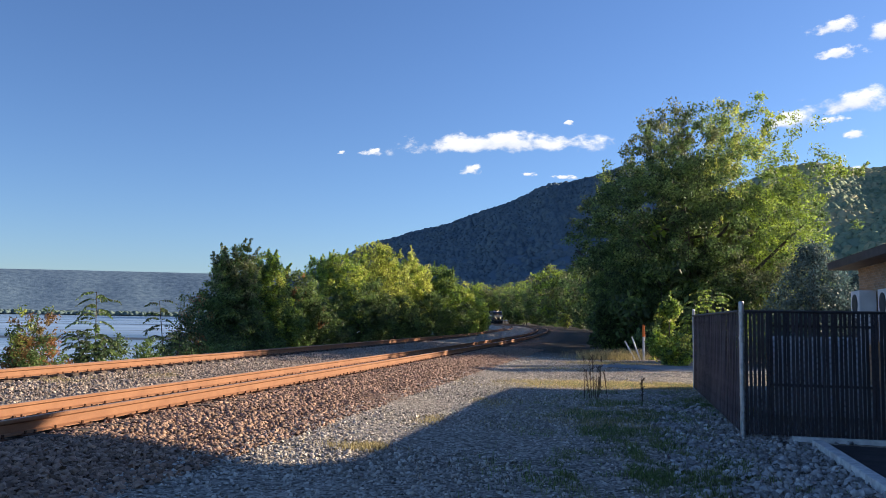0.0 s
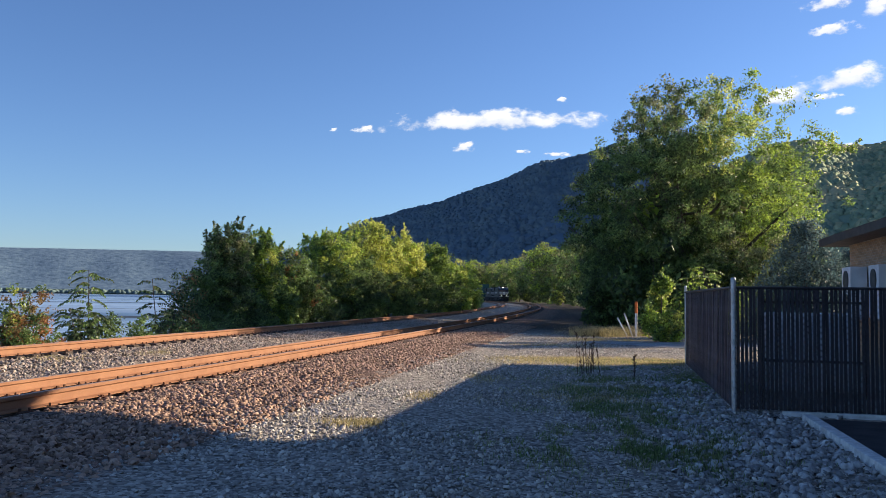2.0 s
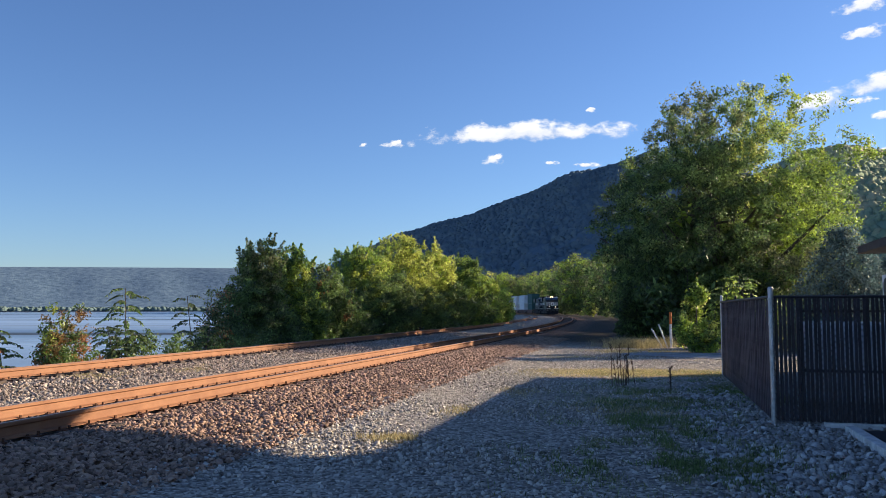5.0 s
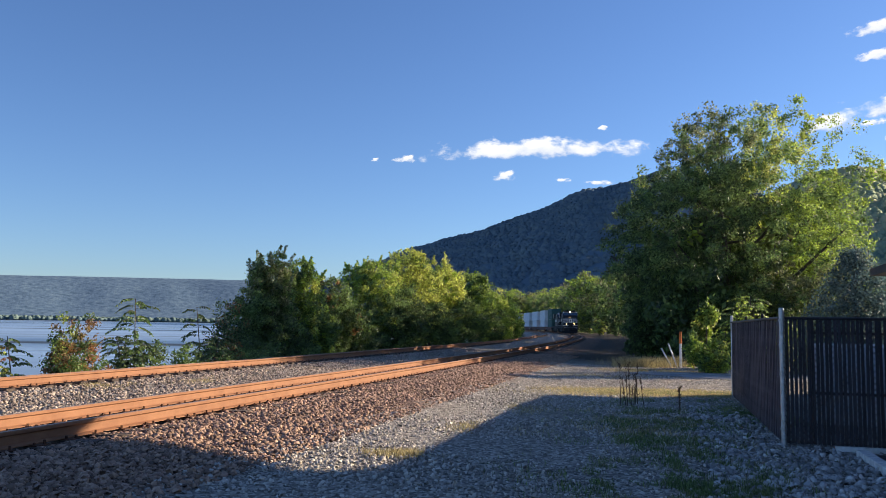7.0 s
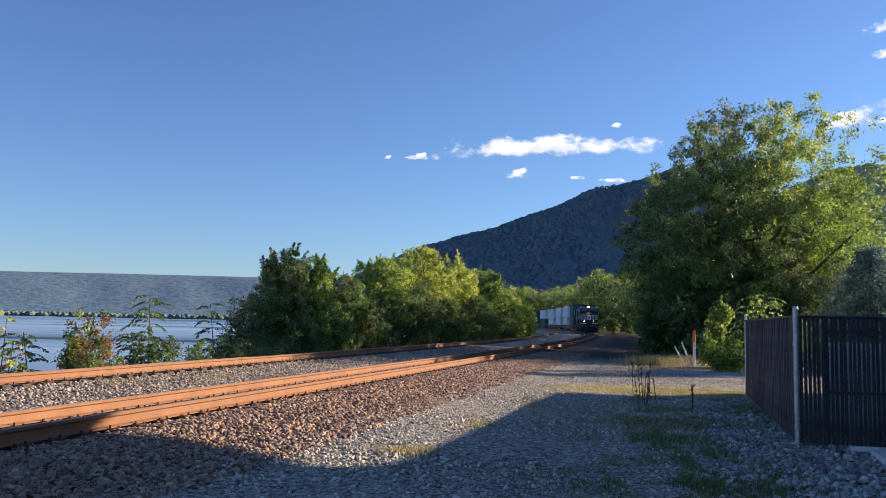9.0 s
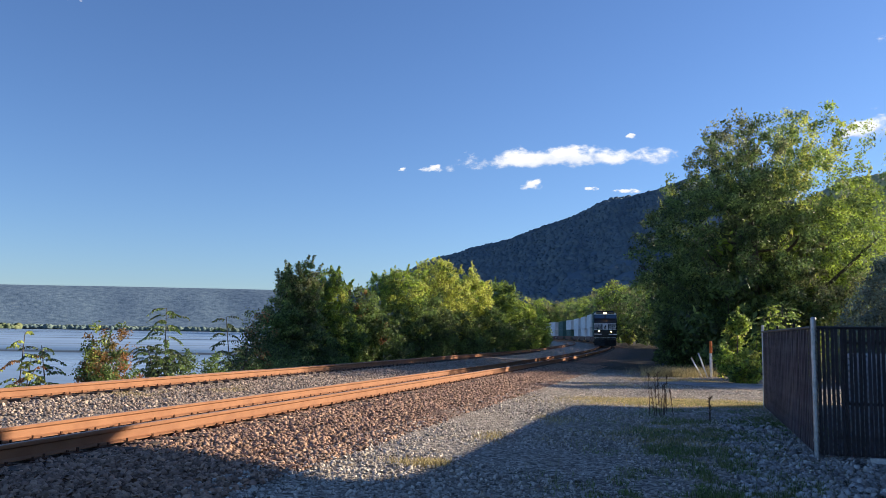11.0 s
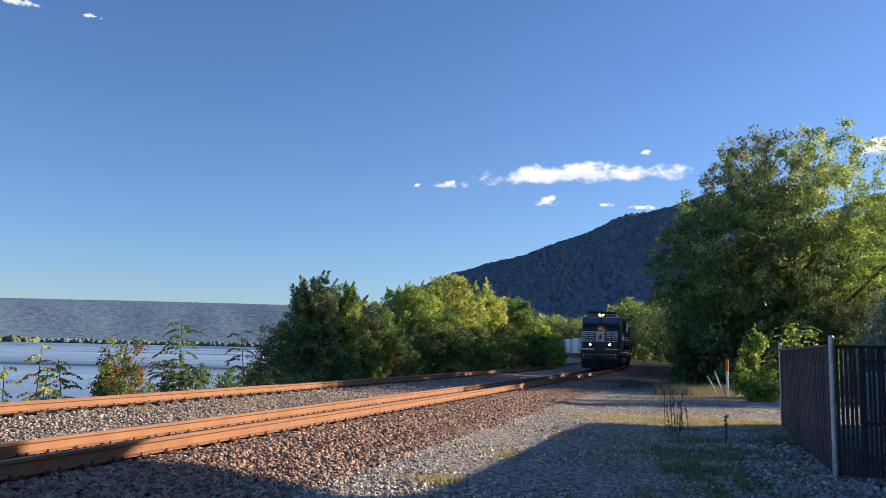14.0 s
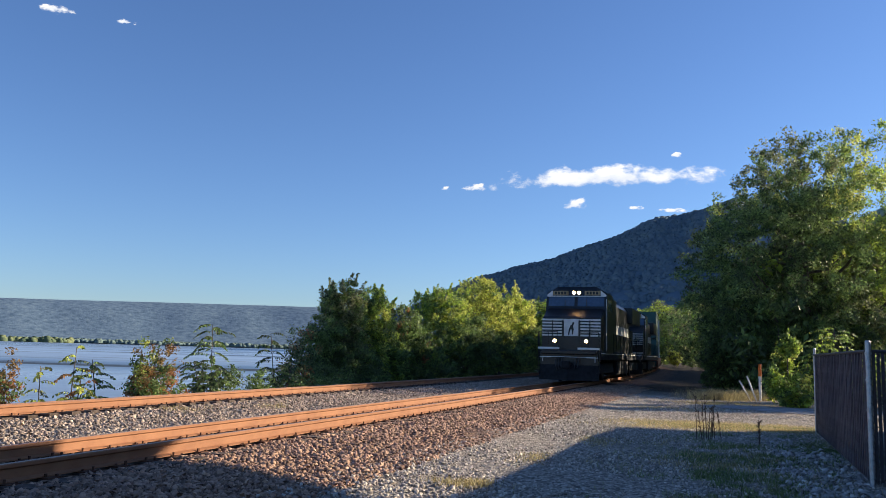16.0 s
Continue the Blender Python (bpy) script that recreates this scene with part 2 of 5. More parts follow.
# ---- ground ----
def ground_material():
    m = bpy.data.materials.new("gravel_and_ballast")
    m.use_nodes = True
    N, L = m.node_tree.nodes, m.node_tree.links
    b = N["Principled BSDF"]
    b.inputs["Roughness"].default_value = 0.95
    b.inputs["Specular IOR Level"].default_value = 0.15
    co = N.new("ShaderNodeTexCoord")
    uv = N.new("ShaderNodeUVMap")
    sep = N.new("ShaderNodeSeparateXYZ")
    L.new(uv.outputs[0], sep.inputs[0])

    def noise_node(scale, detail=5):
        n = N.new("ShaderNodeTexNoise")
        n.inputs["Scale"].default_value, n.inputs["Detail"].default_value = scale, detail
        L.new(co.outputs["Object"], n.inputs["Vector"])
        return n.outputs["Fac"]

    def ramp(src, stops):
        r = N.new("ShaderNodeValToRGB")
        el = r.color_ramp.elements
        while len(el) < len(stops):
            el.new(0.5)
        for e, (p, c) in zip(el, stops):
            e.position, e.color = p, (*c, 1)
        L.new(src, r.inputs[0])
        return r.outputs[0]

    def math_node(op, a, b_):
        n = N.new("ShaderNodeMath")
        n.operation = op
        for i, v in enumerate((a, b_)):
            if isinstance(v, (int, float)):
                n.inputs[i].default_value = v
            else:
                L.new(v, n.inputs[i])
        return n.outputs[0]

    def mix(f, a, b_):
        n = N.new("ShaderNodeMix")
        n.data_type = "RGBA"
        L.new(f, n.inputs["Factor"])
        L.new(a, n.inputs[6])
        L.new(b_, n.inputs[7])
        return n.outputs[2]

    vor = N.new("ShaderNodeTexVoronoi")
    vor.inputs["Scale"].default_value = 24
    L.new(co.outputs["Object"], vor.inputs["Vector"])
    cell = N.new("ShaderNodeSeparateColor")
    L.new(vor.outputs["Color"], cell.inputs[0])
    tone = cell.outputs[0]
    brown = ramp(tone, [(0.0, (0.09, 0.052, 0.036)), (0.6, (0.19, 0.115, 0.08)), (1.0, (0.34, 0.23, 0.165))])
    grey = ramp(tone, [(0.0, (0.12, 0.105, 0.09)), (0.6, (0.33, 0.29, 0.24)), (1.0, (0.55, 0.49, 0.41))])
    soil = ramp(noise_node(3), [(0.3, (0.10, 0.10, 0.045)), (0.7, (0.17, 0.15, 0.075))])
    wob = math_node("MULTIPLY", math_node("SUBTRACT", noise_node(0.6), 0.5), 1.6)
    u = math_node("ADD", sep.outputs[1], wob)
    fac = N.new("ShaderNodeMapRange")
    fac.inputs["From Min"].default_value, fac.inputs["From Max"].default_value = -3.8, -2.9
    L.new(u, fac.inputs["Value"])
    col = mix(fac.outputs[0], grey, brown)
    fac2 = N.new("ShaderNodeMapRange")
    fac2.inputs["From Min"].default_value, fac2.inputs["From Max"].default_value = 1.2, 2.2
    L.new(u, fac2.inputs["Value"])
    col = mix(fac2.outputs[0], col, grey)
    patch = N.new("ShaderNodeMapRange")
    patch.inputs["From Min"].default_value, patch.inputs["From Max"].default_value = -16, -22
    L.new(u, patch.inputs["Value"])
    col = mix(patch.outputs[0], col, soil)
    bank = N.new("ShaderNodeMapRange")
    bank.inputs["From Min"].default_value, bank.inputs["From Max"].default_value = 8.8, 9.8
    L.new(u, bank.inputs["Value"])
    col = mix(bank.outputs[0], col, soil)
    along = N.new("ShaderNodeMapRange")
    along.inputs["From Min"].default_value, along.inputs["From Max"].default_value = -1.0, 6.0
    L.new(math_node("ADD", sep.outputs[0], math_node("MULTIPLY", wob, 3.0)), along.inputs["Value"])
    aside = N.new("ShaderNodeMapRange")
    aside.inputs["From Min"].default_value, aside.inputs["From Max"].default_value = -2.2, -3.4
    L.new(u, aside.inputs["Value"])
    # dark dirt beside the line, with the trees' shade put into its colour
    shaded_dirt = ramp(tone, [(0.0, (0.035, 0.03, 0.026)), (0.7, (0.075, 0.066, 0.056)), (1.0, (0.14, 0.125, 0.105))])
    col = mix(math_node("MULTIPLY", along.outputs[0], aside.outputs[0]), col, shaded_dirt)
    L.new(col, b.inputs["Base Color"])
    bp = N.new("ShaderNodeBump")
    bp.inputs["Strength"].default_value, bp.inputs["Distance"].default_value = 0.9, 0.03
    L.new(vor.outputs["Distance"], bp.inputs["Height"])
    bp.invert = True
    L.new(bp.outputs[0], b.inputs["Normal"])
    return m


def build_ground():
    ss = [-118 + 4 * i for i in range(18)] + [-46 + 0.5 * i for i in range(100)] + [4 + 4 * i for i in range(40)] + [164 + 20 * i for i in range(36)]
    us = [-900, -500, -300, -200, -120, -80, -55, -40, -30, -24, -20, -17] + [-14 + 0.4 * i for i in range(60)] + [10, 11, 13, 15, 17, 19, 24, 30, 60]
    V, F, UV = [], [], []
    for s in ss:
        for u in us:
            x, y = track(s, u)
            z = ground_z(u)
            if -14 < u < 10:
                z += 0.05 * noise.noise((x * 0.5, y * 0.5, 0)) * (1 if u < -3 else 0.3)
            V.append((x, y, z))
            UV.append((s, u))
    n = len(us)
    for i in range(len(ss) - 1):
        for j in range(n - 1):
            F.append((i * n + j, i * n + n + j, i * n + n + j + 1, i * n + j + 1))
    ob = mesh_ob("ground", V, F, ground_material(), smooth=True)
    lay = ob.data.uv_layers.new(name="along_across")
    for lp in ob.data.loops:
        lay.data[lp.index].uv = UV[lp.vertex_index]
    tagged(ob, "grey and rust-brown gravel ground beside the railway", "ground", kind="structure")
    # the wide land beyond, and the river
    far = mesh_ob("ground_beyond", [(-30, -119, -0.05), (1500, -119, -0.05), (1500, -900, -0.05), (-1500, -900, -0.05), (-1500, -119, -0.05)], [(0, 1, 2, 3, 4)], M["grass"])
    tagged(far, "grassy land behind the railway yard", "ground", kind="structure")


def water_material():
    m = bpy.data.materials.new("river_water")
    m.use_nodes = True
    N, L = m.node_tree.nodes, m.node_tree.links
    b = N["Principled BSDF"]
    b.inputs["IOR"].default_value = 1.33
    co = N.new("ShaderNodeTexCoord")
    turn = N.new("ShaderNodeMapping")
    turn.inputs["Rotation"].default_value = (0, 0, radians(-28))
    turn.inputs["Scale"].default_value = (0.12, 1.0, 1.0)
    L.new(co.outputs["Object"], turn.inputs["Vector"])

    def grain(scale, detail, src):
        n = N.new("ShaderNodeTexNoise")
        n.inputs["Scale"].default_value, n.inputs["Detail"].default_value = scale, detail
        L.new(src, n.inputs["Vector"])
        return n.outputs["Fac"]

    def band(src, a, b_):
        r = N.new("ShaderNodeMapRange")
        r.inputs["From Min"].default_value, r.inputs["From Max"].default_value = a, b_
        L.new(src, r.inputs["Value"])
        return r.outputs[0]

    def mixed(f, a, c):
        n = N.new("ShaderNodeMix")
        n.data_type = "RGBA"
        L.new(f, n.inputs["Factor"])
        if isinstance(a, tuple):
            n.inputs[6].default_value = a
        else:
            L.new(a, n.inputs[6])
        n.inputs[7].default_value = c
        return n.outputs[2]
    # the paler blue puts reflected sky into the water's base colour
    col = mixed(band(grain(0.011, 5, turn.outputs[0]), 0.38, 0.62), (0.10, 0.17, 0.27, 1), (0.36, 0.48, 0.62, 1))
    weed = band(grain(0.022, 4, turn.outputs[0]), 0.57, 0.62)
    col = mixed(weed, col, (0.05, 0.055, 0.06, 1))
    gloss = N.new("ShaderNodeMapRange")
    gloss.inputs["To Min"].default_value, gloss.inputs["To Max"].default_value = 0.5, 0.02
    L.new(weed, gloss.inputs["Value"])
    L.new(gloss.outputs[0], b.inputs["Specular IOR Level"])
    L.new(col, b.inputs["Base Color"])
    rough = N.new("ShaderNodeMapRange")
    rough.inputs["To Min"].default_value, rough.inputs["To Max"].default_value = 0.02, 0.6
    L.new(grain(0.016, 3, turn.outputs[0]), rough.inputs["Value"])
    L.new(rough.outputs[0], b.inputs["Roughness"])
    bp = N.new("ShaderNodeBump")
    bp.inputs["Strength"].default_value, bp.inputs["Distance"].default_value = 0.4, 1.0
    L.new(grain(0.25, 5, turn.outputs[0]), bp.inputs["Height"])
    L.new(bp.outputs[0], b.inputs["Normal"])
    return m


WATER = -3.0
build_ground()
wob_ = mesh_ob("water", [(-4300, -900, WATER), (200, -900, WATER), (200, 3600, WATER), (-4300, 3600, WATER)], [(0, 1, 2, 3)], water_material())
tagged(wob_, "wide calm blue river with rippled streaks", "river", kind="structure")

# ---- tracks ----
RAIL_OUT = [(-0.075, 0), (0.075, 0), (0.075, 0.012), (0.012, 0.032), (0.009, 0.125), (0.036, 0.145), (0.037, 0.176), (0.028, 0.186), (-0.028, 0.186), (-0.037, 0.176), (-0.036, 0.145), (-0.009, 0.125), (-0.012, 0.032), (-0.075, 0.012)]


def build_rail(name, u, top, s0, s1, parent, label):
    ss = []
    s = s0
    while s < s1:
        ss.append(s)
        s += 2.0 if s < 60 else 6.0
    V, F, mi = [], [], []
    n = len(RAIL_OUT)
    for s in ss:
        for du, dz in RAIL_OUT:
            x, y = track(s, u - du)
            V.append((x, y, top - 0.186 + dz))
    for i in range(len(ss) - 1):
        for j in range(n):
            k = (j + 1) % n
            F.append((i * n + j, i * n + k, (i + 1) * n + k, (i + 1) * n + j))
            mi.append(1 if j == 7 else 0)
    F.append(tuple(range(n)))
    F.append(tuple(range((len(ss) - 1) * n, len(ss) * n)))
    mi += [0, 0]
    ob = mesh_ob(name, V, F, [M["rust"], M["rail_top"]], parent, label=label)
    ob.data.polygons.foreach_set("material_index", mi)
    return ob


def tie_mesh():
    bm = box(bmesh.new(), (-1.3, -0.115, -0.18), (1.3, 0.115, 0), 0.012)
    me = bpy.data.meshes.new("tie")
    bm.to_mesh(me)
    bm.free()
    me.materials.append(M["tie"])
    return me


def build_track(u0, tops, label, ties):
    tk = thing("railway_track", label, "railway track", kind="structure")
    build_rail("rail", u0 - 0.7535, tops[0], -70, 620, tk, "rust-orange steel rail with a worn top")
    build_rail("rail", u0 + 0.7535, tops[1], -70, 620, tk, "rust-orange steel rail with a worn top")
    me = tie_mesh()
    zt = sum(tops) / 2 - 0.186 - 0.02
    for i in range(ties):
        s = -40 + i * 0.52
        x, y = track(s, u0)
        t = new("tie", me)
        t.parent = tk
        t.matrix_basis = pose(x, y, zt + 0.01 * math.sin(i * 7.3), 0, math.degrees(math.atan2(tops[1] - tops[0], 1.5)), -math.degrees(heading(s)) + 0.6 * math.sin(i * 3.1))
    # plates and spikes, two and two at each tie, on both rails
    V, F = [], []

    def blk(x, y, z, h, a, b, c):
        ca, sa = math.cos(h), math.sin(h)
        k = len(V)
        for dz in (0, c):
            for dx, dy in ((-a, -b), (a, -b), (a, b), (-a, b)):
                V.append((x + dx * ca + dy * sa, y - dx * sa + dy * ca, z + dz))
        F.extend([(k, k + 3, k + 2, k + 1), (k + 4, k + 5, k + 6, k + 7), (k, k + 1, k + 5, k + 4), (k + 1, k + 2, k + 6, k + 5), (k + 2, k + 3, k + 7, k + 6), (k + 3, k, k + 4, k + 7)])
    for i in range(ties):
        s = -40 + i * 0.52
        h = heading(s)
        for side, top in ((-0.7535, tops[0]), (0.7535, tops[1])):
            x, y = track(s, u0 + side)
            base = top - 0.186
            blk(x, y, base - 0.02, h, 0.17, 0.09, 0.02)
            for du, ds in ((-0.095, -0.05), (0.095, 0.04), (-0.14, 0.06)):
                xx, yy = track(s + ds, u0 + side + du)
                blk(xx, yy, base, h + i, 0.012, 0.012, 0.012 + 0.035 * abs(math.sin(i * 5.7 + du * 40 + ds * 90)))
    sp = mesh_ob("spikes", V, F, M["spike"], tk, label="rusted plates and spikes along both rails")
    sp["kind"] = "stuff"
    return tk


build_track(0.0, (0.345, 0.297), "near railway track with rust-orange rails on ballast", 290)
build_track(GAP, (0.40, 0.28), "farther railway track with rust-orange rails by the river", 150)


# ---- hills and far woods ----
def lerp_profile(pts, x):
    if x <= pts[0][0]:
        return pts[0][1]
    for (a, za), (b, zb) in zip(pts, pts[1:]):
        if x <= b:
            k = (x - a) / (b - a)
            return za + (zb - za) * k
    return pts[-1][1]


def forest_mat(name, a, b_, c, scale, island=0.35):
    m = bpy.data.materials.new(name)
    m.use_nodes = True
    N, L = m.node_tree.nodes, m.node_tree.links
    b = N["Principled BSDF"]
    b.inputs["Roughness"].default_value = 0.95
    b.inputs["Specular IOR Level"].default_value = 0.05
    co = N.new("ShaderNodeTexCoord")
    n1 = N.new("ShaderNodeTexNoise")
    n1.inputs["Scale"].default_value, n1.inputs["Detail"].default_value = scale, 8
    L.new(co.outputs["Object"], n1.inputs["Vector"])
    geo = N.new("ShaderNodeNewGeometry")
    add = N.new("ShaderNodeMath")
    add.operation = "MULTIPLY_ADD"
    add.inputs[1].default_value, add.inputs[2].default_value = island, -island / 2
    L.new(geo.outputs["Random Per Island"], add.inputs[0])
    add2 = N.new("ShaderNodeMath")
    add2.operation = "ADD"
    L.new(add.outputs[0], add2.inputs[0])
    L.new(n1.outputs["Fac"], add2.inputs[1])
    r = N.new("ShaderNodeValToRGB")
    el = r.color_ramp.elements
    el.new(0.5)
    for e, (p, col) in zip(el, ((0.3, a), (0.5, b_), (0.72, c))):
        e.position, e.color = p, (*col, 1)
    L.new(add2.outputs[0], r.inputs[0])
    L.new(r.outputs[0], b.inputs["Base Color"])
    n2 = N.new("ShaderNodeTexNoise")
    n2.inputs["Scale"].default_value, n2.inputs["Detail"].default_value = scale * 2.2, 6
    L.new(co.outputs["Object"], n2.inputs["Vector"])
    bp = N.new("ShaderNodeBump")
    bp.inputs["Strength"].default_value, bp.inputs["Distance"].default_value = 0.25, 0.4 / scale
    L.new(n2.outputs["Fac"], bp.inputs["Height"])
    L.new(bp.outputs[0], b.inputs["Normal"])
    return m


def canopy(rng, places, size, V, F):
    """Rough tree crowns: a low dome of rings with an uneven outline for each place."""
    for x, y, z in places:
        k = len(V)
        r = size * rng.uniform(0.6, 1.25)
        hh = r * rng.uniform(0.8, 1.4)
        n = 5
        for ring, (rr, zz) in enumerate(((1.0, 0.0), (0.95, 0.5), (0.62, 0.86))):
            for j in range(n):
                a = 2 * math.pi * (j + 0.5 * ring) / n + rng.uniform(-0.2, 0.2)
                q = r * rr * rng.uniform(0.75, 1.2)
                V.append((x + q * math.cos(a), y + q * math.sin(a), z - r * 0.3 + hh * zz * rng.uniform(0.85, 1.15)))
        V.append((x + rng.uniform(-.2, .2) * r, y + rng.uniform(-.2, .2) * r, z - r * 0.3 + hh))
        for j in range(n):
            q = (j + 1) % n
            F.append((k + j, k + q, k + n + j))
            F.append((k + q, k + n + q, k + n + j))
            F.append((k + n + j, k + n + q, k + 2 * n + q))
            F.append((k + n + j, k + 2 * n + q, k + 2 * n + j))
            F.append((k + 2 * n + j, k + 2 * n + q, k + 3 * n))


def hill(name, label, az_profile, dist, depth, mat, base, trees, size, seed, far_slope=1.0, wob=0.0, spurs=0.10, span=None, low=0.0):
    """A ridge whose crest stands at dist from the yard, with heights given over the compass; its slope comes forward by depth."""
    rng = random.Random(seed)
    a0, a1 = az_profile[0][0], az_profile[-1][0]
    span = span or (a0, a1)
    cols, rows = 120, 26
    V, F = [], []

    def at(az, k):
        d = dist - depth * (1 - k) + wob * math.sin(az * 0.21) * (1 - k)
        top = lerp_profile(az_profile, az) * 1.0
        f = k * k * (3 - 2 * k) if k <= 1 else 1 - (k - 1) * far_slope
        x, y = d * math.sin(radians(az)), d * math.cos(radians(az))
        spur = spurs * top * noise.noise((az * 0.35, k * 2.0, seed)) * math.sin(math.pi * min(k, 1))
        return x, y, base + (top - base) * f + spur
    for i in range(cols + 1):
        az = a0 + (a1 - a0) * i / cols
        for j in range(rows + 1):
            V.append(at(az, 1.25 * j / rows))
    for i in range(cols):
        for j in range(rows):
            p = i * (rows + 1) + j
            F.append((p, p + 1, p + rows + 2, p + rows + 1))
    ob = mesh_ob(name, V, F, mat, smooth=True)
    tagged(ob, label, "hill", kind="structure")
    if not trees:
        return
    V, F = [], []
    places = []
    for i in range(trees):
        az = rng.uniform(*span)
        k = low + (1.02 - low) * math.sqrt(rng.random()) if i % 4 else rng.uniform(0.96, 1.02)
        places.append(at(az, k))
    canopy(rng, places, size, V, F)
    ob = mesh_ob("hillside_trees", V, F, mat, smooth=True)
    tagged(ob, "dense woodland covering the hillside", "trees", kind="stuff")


# bluish base colours stand in for distance haze over the far ridge
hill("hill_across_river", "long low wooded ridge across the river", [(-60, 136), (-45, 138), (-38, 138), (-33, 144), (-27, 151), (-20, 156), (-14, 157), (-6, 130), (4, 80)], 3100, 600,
     forest_mat("haze_tinted_far_forest", (0.075, 0.125, 0.185), (0.125, 0.19, 0.262), (0.175, 0.25, 0.30), 0.06, 0.0), WATER, 0, 11, 3, spurs=0.05)
shore_v, shore_f = [], []
shore_rng = random.Random(4)
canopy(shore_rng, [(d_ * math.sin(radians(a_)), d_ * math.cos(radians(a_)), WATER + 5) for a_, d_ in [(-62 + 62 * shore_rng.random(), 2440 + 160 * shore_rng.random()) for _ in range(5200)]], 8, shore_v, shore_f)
# the belt's grey-blue tint is haze put into its leaf colours
tagged(mesh_ob("shoreline_trees", shore_v, shore_f, forest_mat("hazed_shoreline_forest", (0.10, 0.15, 0.17), (0.13, 0.185, 0.18), (0.17, 0.22, 0.17), 0.01, 0.12), smooth=True), "belt of trees along the far shore", "trees", kind="stuff")
# blue-grey mixed into the mountain's forest colours in place of air haze
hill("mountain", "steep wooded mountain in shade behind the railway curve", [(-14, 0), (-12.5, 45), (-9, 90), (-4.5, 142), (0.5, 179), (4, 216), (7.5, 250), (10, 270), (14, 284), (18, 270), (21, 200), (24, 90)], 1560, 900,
     forest_mat("hazed_mountain_forest", (0.11, 0.155, 0.19), (0.145, 0.192, 0.22), (0.18, 0.225, 0.23), 0.03, 0.12), -2, 16000, 5.0, 5, span=(-14, 13), low=0.12)
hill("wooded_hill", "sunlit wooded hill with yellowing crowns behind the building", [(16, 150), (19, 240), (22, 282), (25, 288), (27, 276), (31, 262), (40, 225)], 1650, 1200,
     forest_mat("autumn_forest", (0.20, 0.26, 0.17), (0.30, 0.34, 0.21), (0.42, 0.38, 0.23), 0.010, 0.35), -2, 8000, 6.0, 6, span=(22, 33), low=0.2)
isl_v, isl_f = [], []
isl_rng = random.Random(9)
canopy(isl_rng, [(1500 * math.sin(radians(a_)), 1500 * math.cos(radians(a_)) + isl_rng.uniform(-30, 30), WATER + 4) for a_ in [-35.4 + 2.9 * isl_rng.random() for _ in range(90)]], 7, isl_v, isl_f)
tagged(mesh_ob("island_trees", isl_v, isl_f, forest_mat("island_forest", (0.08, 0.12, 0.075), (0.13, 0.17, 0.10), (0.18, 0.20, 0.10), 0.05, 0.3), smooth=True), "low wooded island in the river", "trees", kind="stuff")


